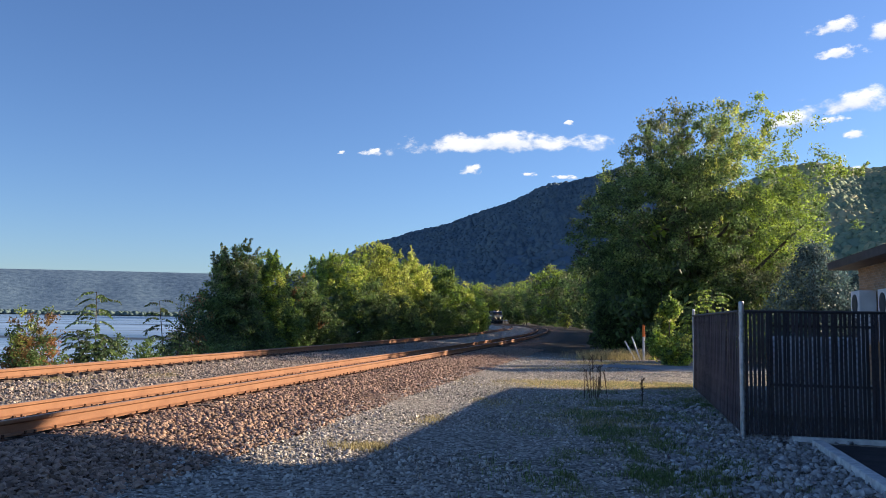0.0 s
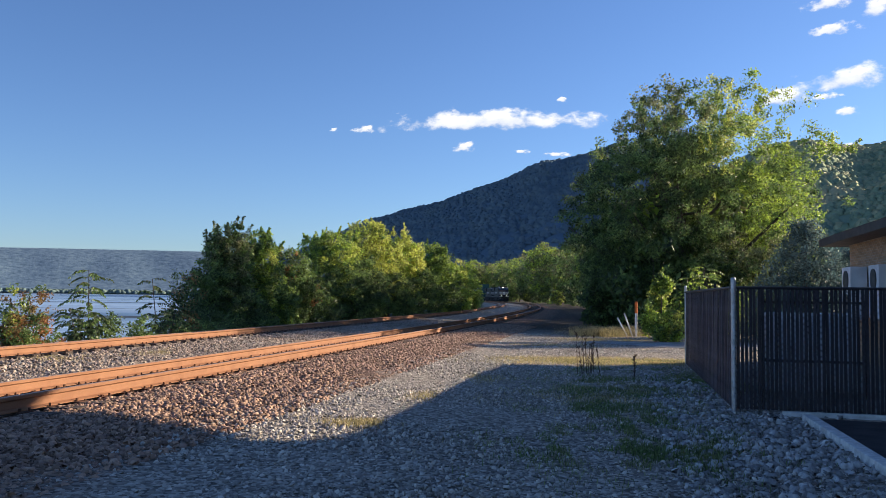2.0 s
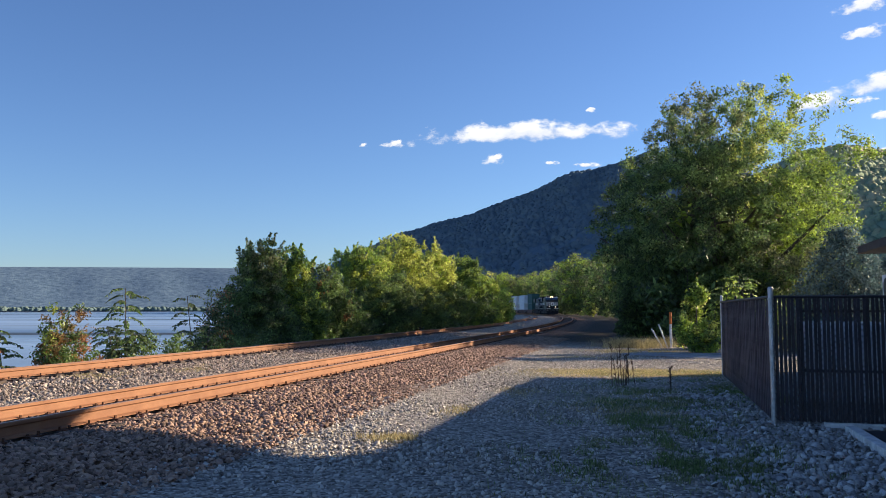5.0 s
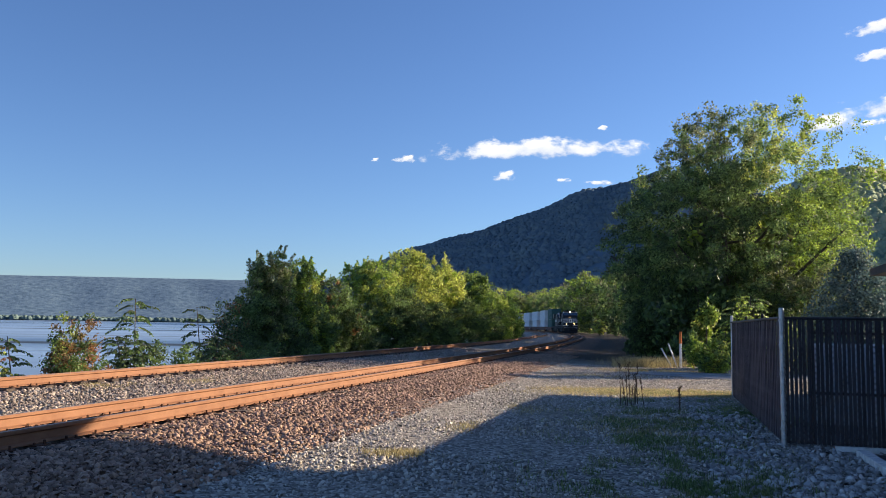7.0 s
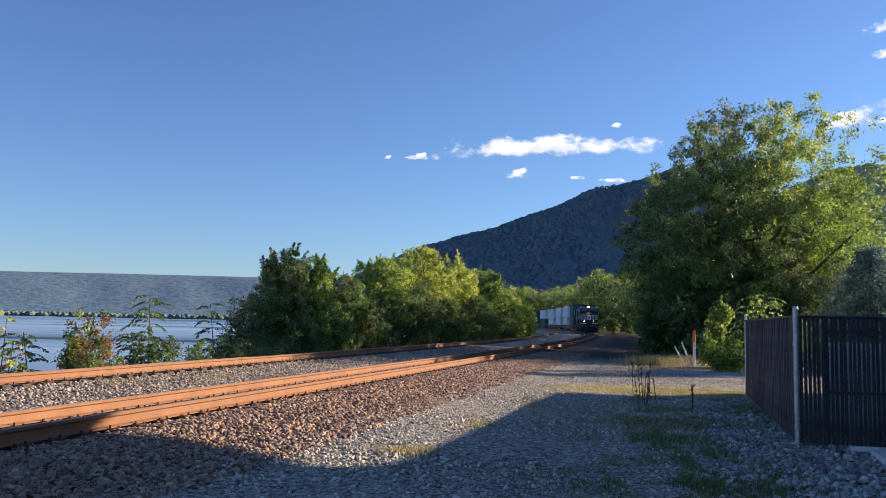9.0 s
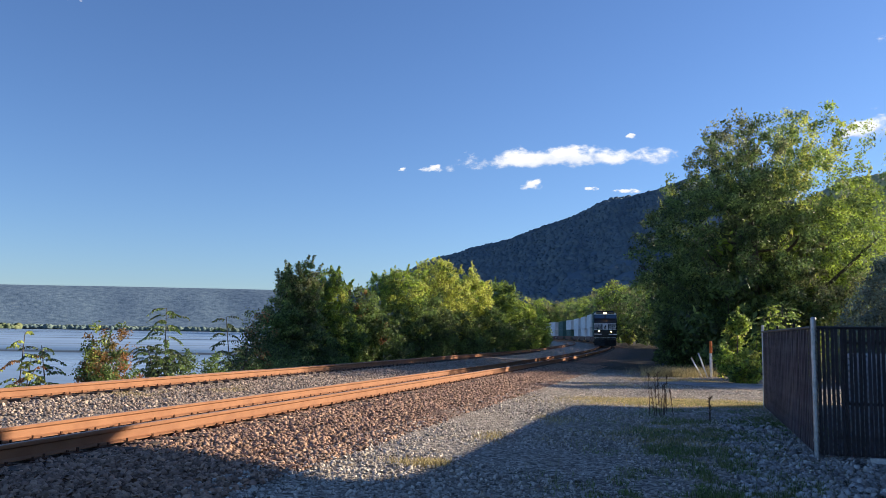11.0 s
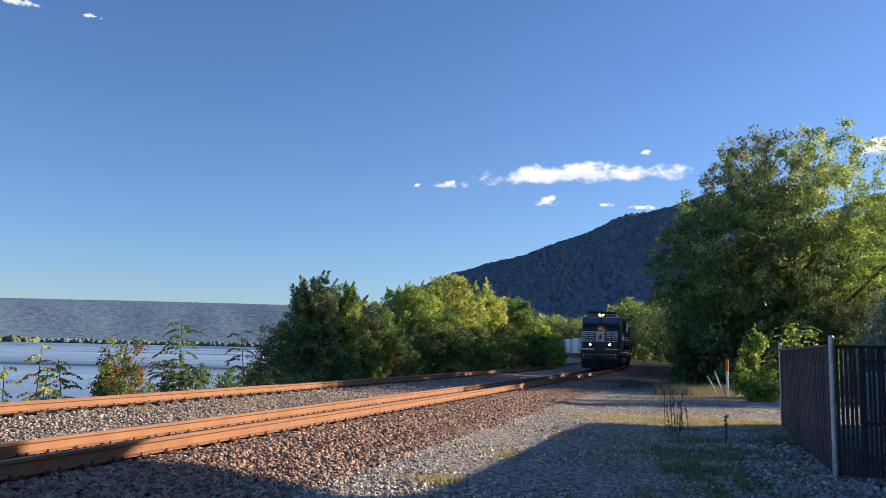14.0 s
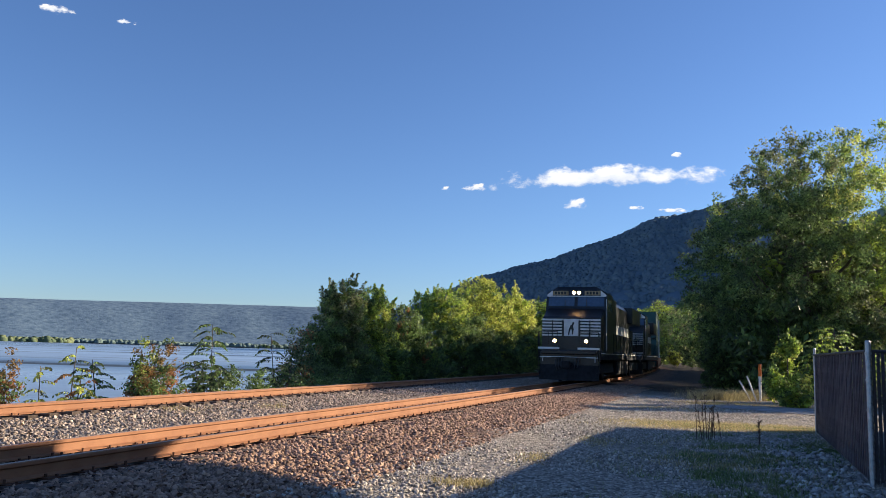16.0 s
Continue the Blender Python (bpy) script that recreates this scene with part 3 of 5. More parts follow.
def cloud_material(seed, rag):
    m = bpy.data.materials.new("white_cloud")
    m.use_nodes = True
    N, L = m.node_tree.nodes, m.node_tree.links
    N.remove(N["Principled BSDF"])
    co = N.new("ShaderNodeTexCoord")
    uv = N.new("ShaderNodeVectorMath")
    uv.operation = "MULTIPLY_ADD"
    uv.inputs[1].default_value, uv.inputs[2].default_value = (2, 2, 0), (-1, -1, 0)
    L.new(co.outputs["Generated"], uv.inputs[0])
    gen = N.new("ShaderNodeSeparateXYZ")
    L.new(co.outputs["Generated"], gen.inputs[0])

    def calc(op, a, b_):
        n = N.new("ShaderNodeMath")
        n.operation = op
        for i, v in enumerate((a, b_)):
            if isinstance(v, (int, float)):
                n.inputs[i].default_value = v
            else:
                L.new(v, n.inputs[i])
        return n.outputs[0]
    X = calc("SUBTRACT", calc("MULTIPLY", gen.outputs[0], 2), 1)
    Z = calc("SUBTRACT", calc("MULTIPLY", gen.outputs[2], 2), 1)
    r = calc("SQRT", calc("ADD", calc("MULTIPLY", X, X), calc("MULTIPLY", Z, Z)), 0)
    tex = N.new("ShaderNodeTexNoise")
    tex.noise_dimensions = "4D"
    tex.inputs["Scale"].default_value, tex.inputs["Detail"].default_value, tex.inputs["Roughness"].default_value = rag, 8, 0.58
    tex.inputs["W"].default_value = seed
    flat = N.new("ShaderNodeVectorMath")
    flat.operation = "MULTIPLY"
    flat.inputs[1].default_value = (0.6, 1, 1)
    L.new(co.outputs["Object"], flat.inputs[0])
    L.new(flat.outputs[0], tex.inputs["Vector"])
    dens = calc("SUBTRACT", calc("ADD", calc("MULTIPLY", calc("SUBTRACT", tex.outputs["Fac"], 0.5), 1.9), 0.62), calc("MULTIPLY", r, 0.95))
    alpha = N.new("ShaderNodeMapRange")
    alpha.interpolation_type = "SMOOTHSTEP"
    alpha.inputs["From Min"].default_value, alpha.inputs["From Max"].default_value = 0.0, 0.42
    alpha.inputs["To Max"].default_value = 0.93
    L.new(dens, alpha.inputs["Value"])
    tone = N.new("ShaderNodeMapRange")
    tone.inputs["From Min"].default_value, tone.inputs["From Max"].default_value = 0.1, 0.75
    L.new(calc("ADD", gen.outputs[2], calc("MULTIPLY", calc("SUBTRACT", tex.outputs["Fac"], 0.5), 1.3)), tone.inputs["Value"])
    # sunlit tops and shaded bases are painted into the cloud's own glow
    mixc = N.new("ShaderNodeMix")
    mixc.data_type = "RGBA"
    mixc.inputs[6].default_value, mixc.inputs[7].default_value = (0.33, 0.37, 0.45, 1), (0.61, 0.60, 0.59, 1)
    L.new(tone.outputs[0], mixc.inputs["Factor"])
    em = N.new("ShaderNodeEmission")
    L.new(mixc.outputs[2], em.inputs["Color"])
    tp = N.new("ShaderNodeBsdfTransparent")
    ms = N.new("ShaderNodeMixShader")
    L.new(alpha.outputs[0], ms.inputs[0])
    L.new(tp.outputs[0], ms.inputs[1])
    L.new(em.outputs[0], ms.inputs[2])
    L.new(ms.outputs[0], N["Material Output"].inputs["Surface"])
    return m


def cloud(az, el, w, h, seed, label="small white cumulus cloud in the clear sky"):
    """A far bank of cloud, w and h degrees wide and high, bulging towards the yard."""
    d = 4300.0
    W, H = d * math.tan(radians(w / 2)), d * math.tan(radians(h / 2))
    V, F = [], []
    n, k = 16, 8
    for j in range(k + 1):
        for i in range(n + 1):
            a, b = 2 * i / n - 1, 2 * j / k - 1
            V.append((a * W, -0.4 * H * (1 - 0.5 * a * a - 0.5 * b * b), b * H))
    for j in range(k):
        for i in range(n):
            p = j * (n + 1) + i
            F.append((p, p + 1, p + n + 2, p + n + 1))
    m = cloud_material(seed, 1.15 / H)
    ob = mesh_ob("cloud", V, F, m, smooth=True)
    ob.matrix_world = pose(d * math.sin(radians(az)), d * math.cos(radians(az)), 1.6 + d * math.tan(radians(el)), 0, 0, -az)
    ob.visible_shadow = False
    return tagged(ob, label, "cloud", group="clouds", kind="structure")


cloud(3.9, 12.43, 24.6, 2.4, 1, "long white flat-based cloud low in the sky")
cloud(-5.24, 11.69, 2.72, 0.89, 4)
cloud(-7.50, 11.60, 0.97, 0.52, 7)
cloud(1.83, 10.56, 2.81, 1.26, 10)
cloud(6.01, 10.34, 1.65, 0.44, 13)
cloud(8.57, 10.12, 2.91, 0.52, 16)
cloud(8.88, 13.88, 1.16, 0.74, 19)
cloud(26.43, 18.75, 5.33, 1.70, 22)
cloud(26.46, 17.16, 4.66, 1.34, 25)
cloud(29.08, 17.97, 2.91, 2.59, 28)
cloud(27.45, 13.98, 8.24, 2.59, 31)
cloud(27.40, 12.09, 2.13, 1.11, 34)
cloud(23.59, 13.24, 6.30, 2.22, 37)
cloud(26.12, 13.12, 2.42, 0.82, 40)
cloud(27.44, 9.99, 1.75, 0.52, 43)
cloud(-34.72, 20.83, 2.94, 0.93, 46, "thin wisp of cloud high in the sky")
cloud(-30.38, 20.83, 2.11, 0.55, 49, "thin wisp of cloud high in the sky")

# ---- trees ----
def leaf_cloud(rng, clumps, per, leaf, V, F, spread=1.0, droop=0.0):
    """Rhombic folded leaves gathered in clumps: (x, y, z, radius)."""
    n = len(clumps) * per
    C = np.repeat(np.array([c[:3] for c in clumps]), per, 0)
    R = np.repeat(np.array([c[3] for c in clumps]), per)
    d = rng.normal(size=(n, 3))
    d /= np.linalg.norm(d, axis=1)[:, None]
    rad = rng.random(n) ** 0.5 * R * spread
    P = C + d * rad[:, None] * np.array([1, 1, 0.8])
    ax = rng.normal(size=(n, 3)) + np.array([0, 0, -droop])
    ax /= np.linalg.norm(ax, axis=1)[:, None]
    o = rng.normal(size=(n, 3)) * 0.8 + d + np.array([0, 0, 0.5])
    side = np.cross(ax, o)
    side /= np.linalg.norm(side, axis=1)[:, None] + 1e-6
    L = leaf * (0.6 + 0.8 * rng.random(n))[:, None]
    nrm = np.cross(side, ax)
    q = np.stack([P - ax * L, P + side * L * 0.5 - nrm * L * 0.15, P + ax * L, P - side * L * 0.5 - nrm * L * 0.15], 1).reshape(-1, 3)
    k = len(V)
    V.extend(map(tuple, q))
    F.extend((k + 4 * i, k + 4 * i + 1, k + 4 * i + 2, k + 4 * i + 3) for i in range(n))


def limbs(rng, base, height, lean, count, r0, reach):
    bm = bmesh.new()
    pts = [Vector(base)]
    for i in range(1, 6):
        k = i / 5
        pts.append(Vector(base) + Vector((lean[0] * k * k + rng.uniform(-.1, .1) * r0 * 4, lean[1] * k * k + rng.uniform(-.1, .1) * r0 * 4, height * k)))
    for i in range(5):
        tube(bm, pts[i], pts[i + 1], r0 * (1 - 0.17 * i), r0 * (1 - 0.17 * (i + 1)), 9)
    for i in range(count):
        k = rng.uniform(0.15, 0.95)
        j = min(4, int(k * 5))
        p = pts[j].lerp(pts[j + 1], k * 5 - j)
        a = rng.uniform(0, 2 * math.pi)
        q = p + Vector((math.cos(a), math.sin(a), rng.uniform(0.3, 1.1))) * reach * (1.15 - k) * rng.uniform(0.6, 1.1)
        mid = p.lerp(q, 0.5) + Vector((0, 0, -0.06 * reach))
        rr = r0 * 0.4 * (1.1 - k)
        tube(bm, p, mid, rr, rr * 0.7, 6)
        tube(bm, mid, q, rr * 0.7, rr * 0.25, 6)
    return bm


def crown_clumps(rng, centre, radii, count, size, floor_z=None, hollow=0.5, lumps=7, boxy=0.0, keep=None):
    """Clump places over a lumpy egg: several lobes break its outline."""
    lob = []
    for i in range(lumps):
        a, e = rng.uniform(0, 2 * math.pi), rng.uniform(-0.5, 1.2)
        lob.append((Vector((math.cos(a) * math.cos(e), math.sin(a) * math.cos(e), math.sin(e))), rng.uniform(0.75, 1.12)))
    out = []
    while len(out) < count:
        d = Vector((rng.gauss(0, 1), rng.gauss(0, 1), rng.gauss(0, 1))).normalized()
        best = max(lob, key=lambda l: l[0].dot(d))
        q = 0.70 + 0.36 * best[1] * max(0, best[0].dot(d)) ** 3
        q *= (abs(d.x) ** 4 + abs(d.y) ** 4 + abs(d.z) ** 4) ** (-0.25 * boxy)
        k = q * (hollow + (1 - hollow) * rng.random() ** 0.6)
        p = Vector(centre) + Vector((d.x * radii[0], d.y * radii[1], d.z * radii[2])) * k
        if keep and not keep(p):
            continue
        if floor_z is not None and p.z < floor_z:
            p.z = floor_z + rng.random() * size
        out.append((p.x, p.y, p.z, size * rng.uniform(0.6, 1.3)))
    return out


def tree(name, label, category, base, height, crown, radii, clumps, per, leaf, mats, seed, clump=0.8, trunk=0.22, low=0.3, hollow=0.45, lean=(0, 0), droop=0.2, group="", bare=12, boxy=0.0, lumps=7, keep=None, shoots=0, shoot=1.0):
    """crown: its middle above the base. mats: leaf materials with the share of the clumps that each takes, or a rule of the clump's place."""
    rng, nrng = random.Random(seed), np.random.default_rng(seed)
    tr = thing(name, label, category, group=group)
    tr.location = base
    part("trunk", limbs(rng, (0, 0, -0.3), height * 0.82, lean, bare, trunk, max(radii) * 0.68), M["bark"], tr, "forked grey-brown trunk and limbs")
    cl = crown_clumps(rng, crown, radii, clumps, clump, low, hollow, lumps, boxy, keep)
    tall, spray = sorted(cl, key=lambda c: c[2])[-max(1, len(cl) // 4):], []
    for _ in range(shoots):
        # a thin leafy shoot that stands out of the crown's upper edge
        c = rng.choice(tall)
        d = Vector((c[0] - crown[0], c[1] - crown[1], 0)) * 0.5 / max(radii[0], 0.1) + Vector((rng.uniform(-.4, .4), rng.uniform(-.4, .4), 1))
        ln = shoot * rng.uniform(0.4, 1.1)
        spray += [(*(Vector(c[:3]) + d * ln * k / 5), clump * (0.55 - 0.07 * k)) for k in range(6)]
    rest = list(cl)
    rng.shuffle(rest)
    V, F, mi = [], [], []
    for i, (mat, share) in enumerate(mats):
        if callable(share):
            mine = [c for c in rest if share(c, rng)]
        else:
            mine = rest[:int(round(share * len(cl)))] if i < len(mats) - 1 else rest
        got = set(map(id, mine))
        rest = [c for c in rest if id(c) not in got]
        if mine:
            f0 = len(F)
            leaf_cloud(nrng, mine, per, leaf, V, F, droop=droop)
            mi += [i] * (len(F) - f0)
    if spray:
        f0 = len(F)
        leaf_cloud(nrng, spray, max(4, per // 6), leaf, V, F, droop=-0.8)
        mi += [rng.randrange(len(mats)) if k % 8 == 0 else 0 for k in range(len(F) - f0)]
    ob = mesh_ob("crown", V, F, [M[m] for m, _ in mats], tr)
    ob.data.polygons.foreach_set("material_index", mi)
    return tr


# the big tree beside the crossing: sunlit on its right, vines at its foot
def great_crown(p):
    left = lerp_profile([(0, -3.6), (2.5, -5.0), (5, -6.5), (6.5, -6.3), (9.8, -4.6), (12, -3.0), (14, -2.0)], p.z)
    right = lerp_profile([(0, 4.0), (4, 5.0), (6, 6.6), (9.5, 6.9), (11, 6.2), (13.3, 4.6)], p.z)
    hollow = noise.noise((p.x * 0.42, p.y * 0.42, p.z * 0.6))
    thin = -0.06 if p.x > 4.0 and p.z > 9.5 else -0.32
    return left < p.x < right and p.z < 13.4 and hollow > thin


# lime and yellow leaves paint the sunlit right, dark ones the shaded left
tree("broadleaf_tree", "tall dense green broadleaf tree, leaves coloured lighter on its sunlit right", "tree", (13.6, 45, 0), 14.2, (0.2, 0, 7.2), (9.0, 7.2, 8.0), 2300, 76, 0.072,
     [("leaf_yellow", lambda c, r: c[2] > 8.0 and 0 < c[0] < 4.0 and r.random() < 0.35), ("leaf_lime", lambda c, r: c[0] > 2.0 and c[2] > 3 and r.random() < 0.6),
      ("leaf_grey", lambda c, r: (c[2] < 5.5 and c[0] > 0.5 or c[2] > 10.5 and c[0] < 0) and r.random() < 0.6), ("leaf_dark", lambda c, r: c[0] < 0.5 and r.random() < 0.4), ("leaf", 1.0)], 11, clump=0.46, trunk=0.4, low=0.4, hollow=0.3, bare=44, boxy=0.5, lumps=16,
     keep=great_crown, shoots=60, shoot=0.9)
for i_, (bx, by, hh, rr, mt) in enumerate([(9.3, 43.5, 2.8, 1.3, "leaf_dark"), (10.2, 43.0, 3.2, 1.5, "leaf_dark"), (11.6, 40.8, 3.4, 1.9, "leaf_dark"), (13.6, 40.5, 3.6, 2.3, "leaf_dark"), (16.5, 41, 4.6, 2.4, "leaf_grey"), (18.6, 43.5, 5.2, 2.4, "leaf_grey")]):
    tree("shrub", "dark leafy shrub under a tall tree", "shrub", (bx, by, 0), hh, (0, 0, hh * 0.48), (rr, rr, hh * 0.52), 190, 40, 0.09, [(mt, 0.6), ("leaf", 1.0)], 40 + i_, clump=0.42, trunk=0.08, low=0.1, group="shrubs under the tall tree", bare=5, boxy=0.6, shoots=8, shoot=0.5)

# woods along the outside of the curve
# the row at u = -18.5 is unseen, added to thicken shade on the tracks
ROW = [(12 + 7.5 * i, -11.2 - 1.2 * (i % 2), (10.4 if i < 6 else 12.6) + 0.05 * i + 0.6 * math.sin(i * 2.3), 4.2, "leaf_dark") for i in range(10)] + [(88 + 12.5 * i, -12.5 - 1.5 * (i % 2), 14.5 + math.sin(i * 1.9), 5.6, "leaf") for i in range(20)] + [(36 + 9 * i, -18.5, 13 + math.sin(i * 1.3), 4.6, "leaf_dark") for i in range(7)]
for i_, (s, u, hh, rr, mt) in enumerate(ROW):
    bx, by = track(s, u)
    near = s < 90
    tree("broadleaf_tree", "green broadleaf tree in the woods beside the railway", "tree", (bx, by, 0), hh, (0, 0, hh * 0.52), (rr, rr, hh * 0.5), 120 if near else 150, 22 if near else 34, 0.28 if near else 0.30, [("leaf_lime", 0.06), ("leaf_grey", 0.2), (mt, 0.6), ("leaf", 1.0)],
         80 + i_, clump=1.0 if near else 1.4, trunk=0.22, low=0.2, hollow=0.4, group="trees beside the railway", bare=7, boxy=0.7)
for i_, s in enumerate([6, 13, 20, 27, 34, 42, 50, 58, 67, 76, 86, 97, 109, 122, 136, 151, 167, 184, 202, 221, 241, 262, 284]):
    hh = 4.4 + 0.8 * math.sin(i_ * 2.7) + (1.2 if s > 100 else 0)
    tree("shrub", "dark undergrowth at the edge of the railway woods", "shrub", (*track(s, (-9.6 if s < 90 else -11.6) - 0.5 * math.sin(i_ * 1.7)), 0), hh, (0, 0, hh * 0.46), (2.7 + 0.006 * s, 2.7 + 0.006 * s, hh * 0.54), 75, 26, 0.16 + 0.0004 * s, [("leaf_dark", 0.6), ("leaf", 1.0)], 500 + i_, clump=0.75, trunk=0.07, low=0.05, hollow=0.4, group="undergrowth of the woods", bare=3, boxy=0.8)
for i_, (az, d, hh, rr) in enumerate([(0.6, 350, 17, 8), (1.9, 362, 19, 8), (3.2, 355, 17, 8), (4.4, 365, 18.5, 8), (5.5, 372, 19, 8), (-0.8, 340, 14, 7), (2.6, 385, 20, 8), (5.0, 390, 20, 8), (6.5, 330, 19, 8), (7.3, 280, 19, 7.5), (7.9, 230, 17, 6)]):
    tree("broadleaf_tree", "sunlit green tree beyond the railway curve", "tree", (d * math.sin(radians(az)), d * math.cos(radians(az)), -0.5), hh, (0, 0, hh * 0.5), (rr, rr, hh * 0.52), 170, 40, 0.34, [("leaf_grey", 0.35), ("leaf_lime", 0.55), ("leaf", 1.0)],
         300 + i_, clump=1.5, trunk=0.25, low=0.2, hollow=0.4, group="trees beyond the curve", bare=5, boxy=0.7)


def frond_plant(name, label, category, base, height, stems, fronds, length, mats, seed, group=""):
    """A young tree of long feathered leaves: each a bent stalk with paired, hanging leaflets."""
    rng = random.Random(seed)
    tr = thing(name, label, category, group=group)
    tr.location = base
    bm = bmesh.new()
    V, F, mi = [], [], []
    for s in range(stems):
        a = rng.uniform(0, 6.28)
        foot = Vector((0.12 * math.cos(a), 0.12 * math.sin(a), -0.1)) * (s > 0)
        hh = height * (1 if s == 0 else rng.uniform(0.55, 0.8))
        top = foot + Vector((rng.uniform(-.25, .25), rng.uniform(-.2, .2), 1)) * hh
        tube(bm, foot, top, 0.028, 0.010, 6)
        for i in range(fronds):
            k = 0.28 + 0.72 * (i + rng.random()) / fronds
            p = foot.lerp(top, k)
            b = i * 2.4 + rng.uniform(-.5, .5)
            ln = length * rng.uniform(0.7, 1.1) * (1.1 - 0.45 * k)
            out, rise = Vector((math.cos(b), math.sin(b), 0)), rng.uniform(0.25, 0.7) + 0.4 * max(0, k - 0.8)
            pts = [p + out * ln * q + Vector((0, 0, ln * (rise * q - 0.65 * q * q))) for q in (0, 0.25, 0.5, 0.75, 1)]
            for u, w in zip(pts, pts[1:]):
                tube(bm, u, w, 0.006, 0.004, 4)
            mat = rng.choices(range(len(mats)), [w for _, w in mats])[0]
            side = out.cross(Vector((0, 0, 1)))
            pairs = max(5, int(ln / 0.07))
            for j in range(pairs):
                q = 0.18 + 0.82 * j / (pairs - 1)
                c = p + out * ln * q + Vector((0, 0, ln * (rise * q - 0.65 * q * q)))
                for sg in (-1, 1):
                    tip = (side * sg * 0.8 + out * 0.4 + Vector((0, 0, rng.uniform(-1.3, -0.3)))).normalized()
                    l, wd = 0.15 * rng.uniform(0.7, 1.15) * (1 - 0.4 * abs(q - 0.5)), tip.cross(Vector((rng.uniform(-1, 1), rng.uniform(-1, 1), rng.uniform(-.5, .5)))).normalized() * 0.036
                    n = len(V)
                    V.extend((c, c + tip * l * 0.4 + wd, c + tip * l, c + tip * l * 0.4 - wd))
                    F.append((n, n + 1, n + 2, n + 3))
                    mi.append(mat)
    part("stem", bm, M["bark"], tr, "thin grey-brown stems")
    ob = mesh_ob("foliage", V, F, [M[m] for m, _ in mats], tr)
    ob.data.polygons.foreach_set("material_index", mi)
    return tr


def put(az, d):
    return d * math.sin(radians(az)), d * math.cos(radians(az))


# bushes and young trees between the far track and the river
for i_, (az, d, z, hh, rx, mats, n_) in enumerate([
        (-14.53, 40, -1.0, 5.91, 1.15, [("leaf_grey", 0.3), ("leaf", 0.6), ("leaf_dark", 1.0)], 260),
        (-12.52, 42, -1.0, 5.9, 1.16, [("leaf_lime", 0.35), ("leaf_yellow", 0.2), ("leaf", 1.0)], 230),
        (-15.79, 38.5, -1.0, 4.13, 0.94, [("leaf", 0.6), ("leaf_dark", 1.0)], 120),
        (-10.27, 46, -0.9, 4.83, 1.49, [("leaf_red", 0.06), ("leaf", 0.6), ("leaf_dark", 1.0)], 200),
        (-7.57, 54, -0.8, 7.09, 1.96, [("leaf_lime", 0.4), ("leaf_yellow", 0.4), ("leaf", 1.0)], 260),
        (-4.58, 58, -0.8, 7.84, 2.13, [("leaf_yellow", 0.9), ("leaf", 1.0)], 260),
        (-2.35, 64, -0.8, 7.32, 1.69, [("leaf_yellow", 0.8), ("leaf_lime", 1.0)], 200),
        (-0.42, 70, -0.8, 7.18, 1.82, [("leaf", 0.5), ("leaf_lime", 1.0)], 200),
        (1.33, 78, -0.8, 5.57, 1.53, [("leaf_yellow", 0.35), ("leaf_lime", 1.0)], 130),
        (-5.62, 52, -0.9, 4.79, 1.99, [("leaf", 0.5), ("leaf_dark", 1.0)], 160),
        # low fillers; their dark leaves paint the shade at the row's foot
        (-13.4, 38.6, -1.0, 2.9, 1.25, [("leaf", 0.4), ("leaf_dark", 1.0)], 90),
        (-11.3, 43.5, -1.0, 3.4, 1.35, [("leaf_lime", 0.2), ("leaf", 1.0)], 90),
        (-9.0, 47.5, -0.9, 3.6, 1.5, [("leaf", 0.4), ("leaf_dark", 1.0)], 90),
        (-3.4, 56.5, -0.9, 4.2, 1.9, [("leaf", 0.5), ("leaf_dark", 1.0)], 90),
        (-1.3, 63, -0.8, 4.4, 1.9, [("leaf", 0.5), ("leaf_dark", 1.0)], 90),
        (0.45, 71, -0.8, 4.4, 1.7, [("leaf", 0.5), ("leaf_dark", 1.0)], 90),
        (2.35, 84, -0.8, 4.6, 1.3, [("leaf_yellow", 0.3), ("leaf_lime", 1.0)], 90)]):
    bx, by = put(az, d)
    tree("bush", "dense riverside bush with leaves from green to yellow", "bush", (bx, by, z), hh, (0, 0, hh * 0.5), (rx * 1.1, rx * 1.1, hh * 0.53), n_ * 2, 60, 0.040 + 0.0006 * d, mats, 120 + i_, clump=0.20 + 0.0030 * d, trunk=0.12, low=0.05, hollow=0.25, group="riverside bushes", bare=14, boxy=0.4, lumps=12, shoots=int(n_ / 5) if hh > 5 else 4, shoot=0.09 * hh)
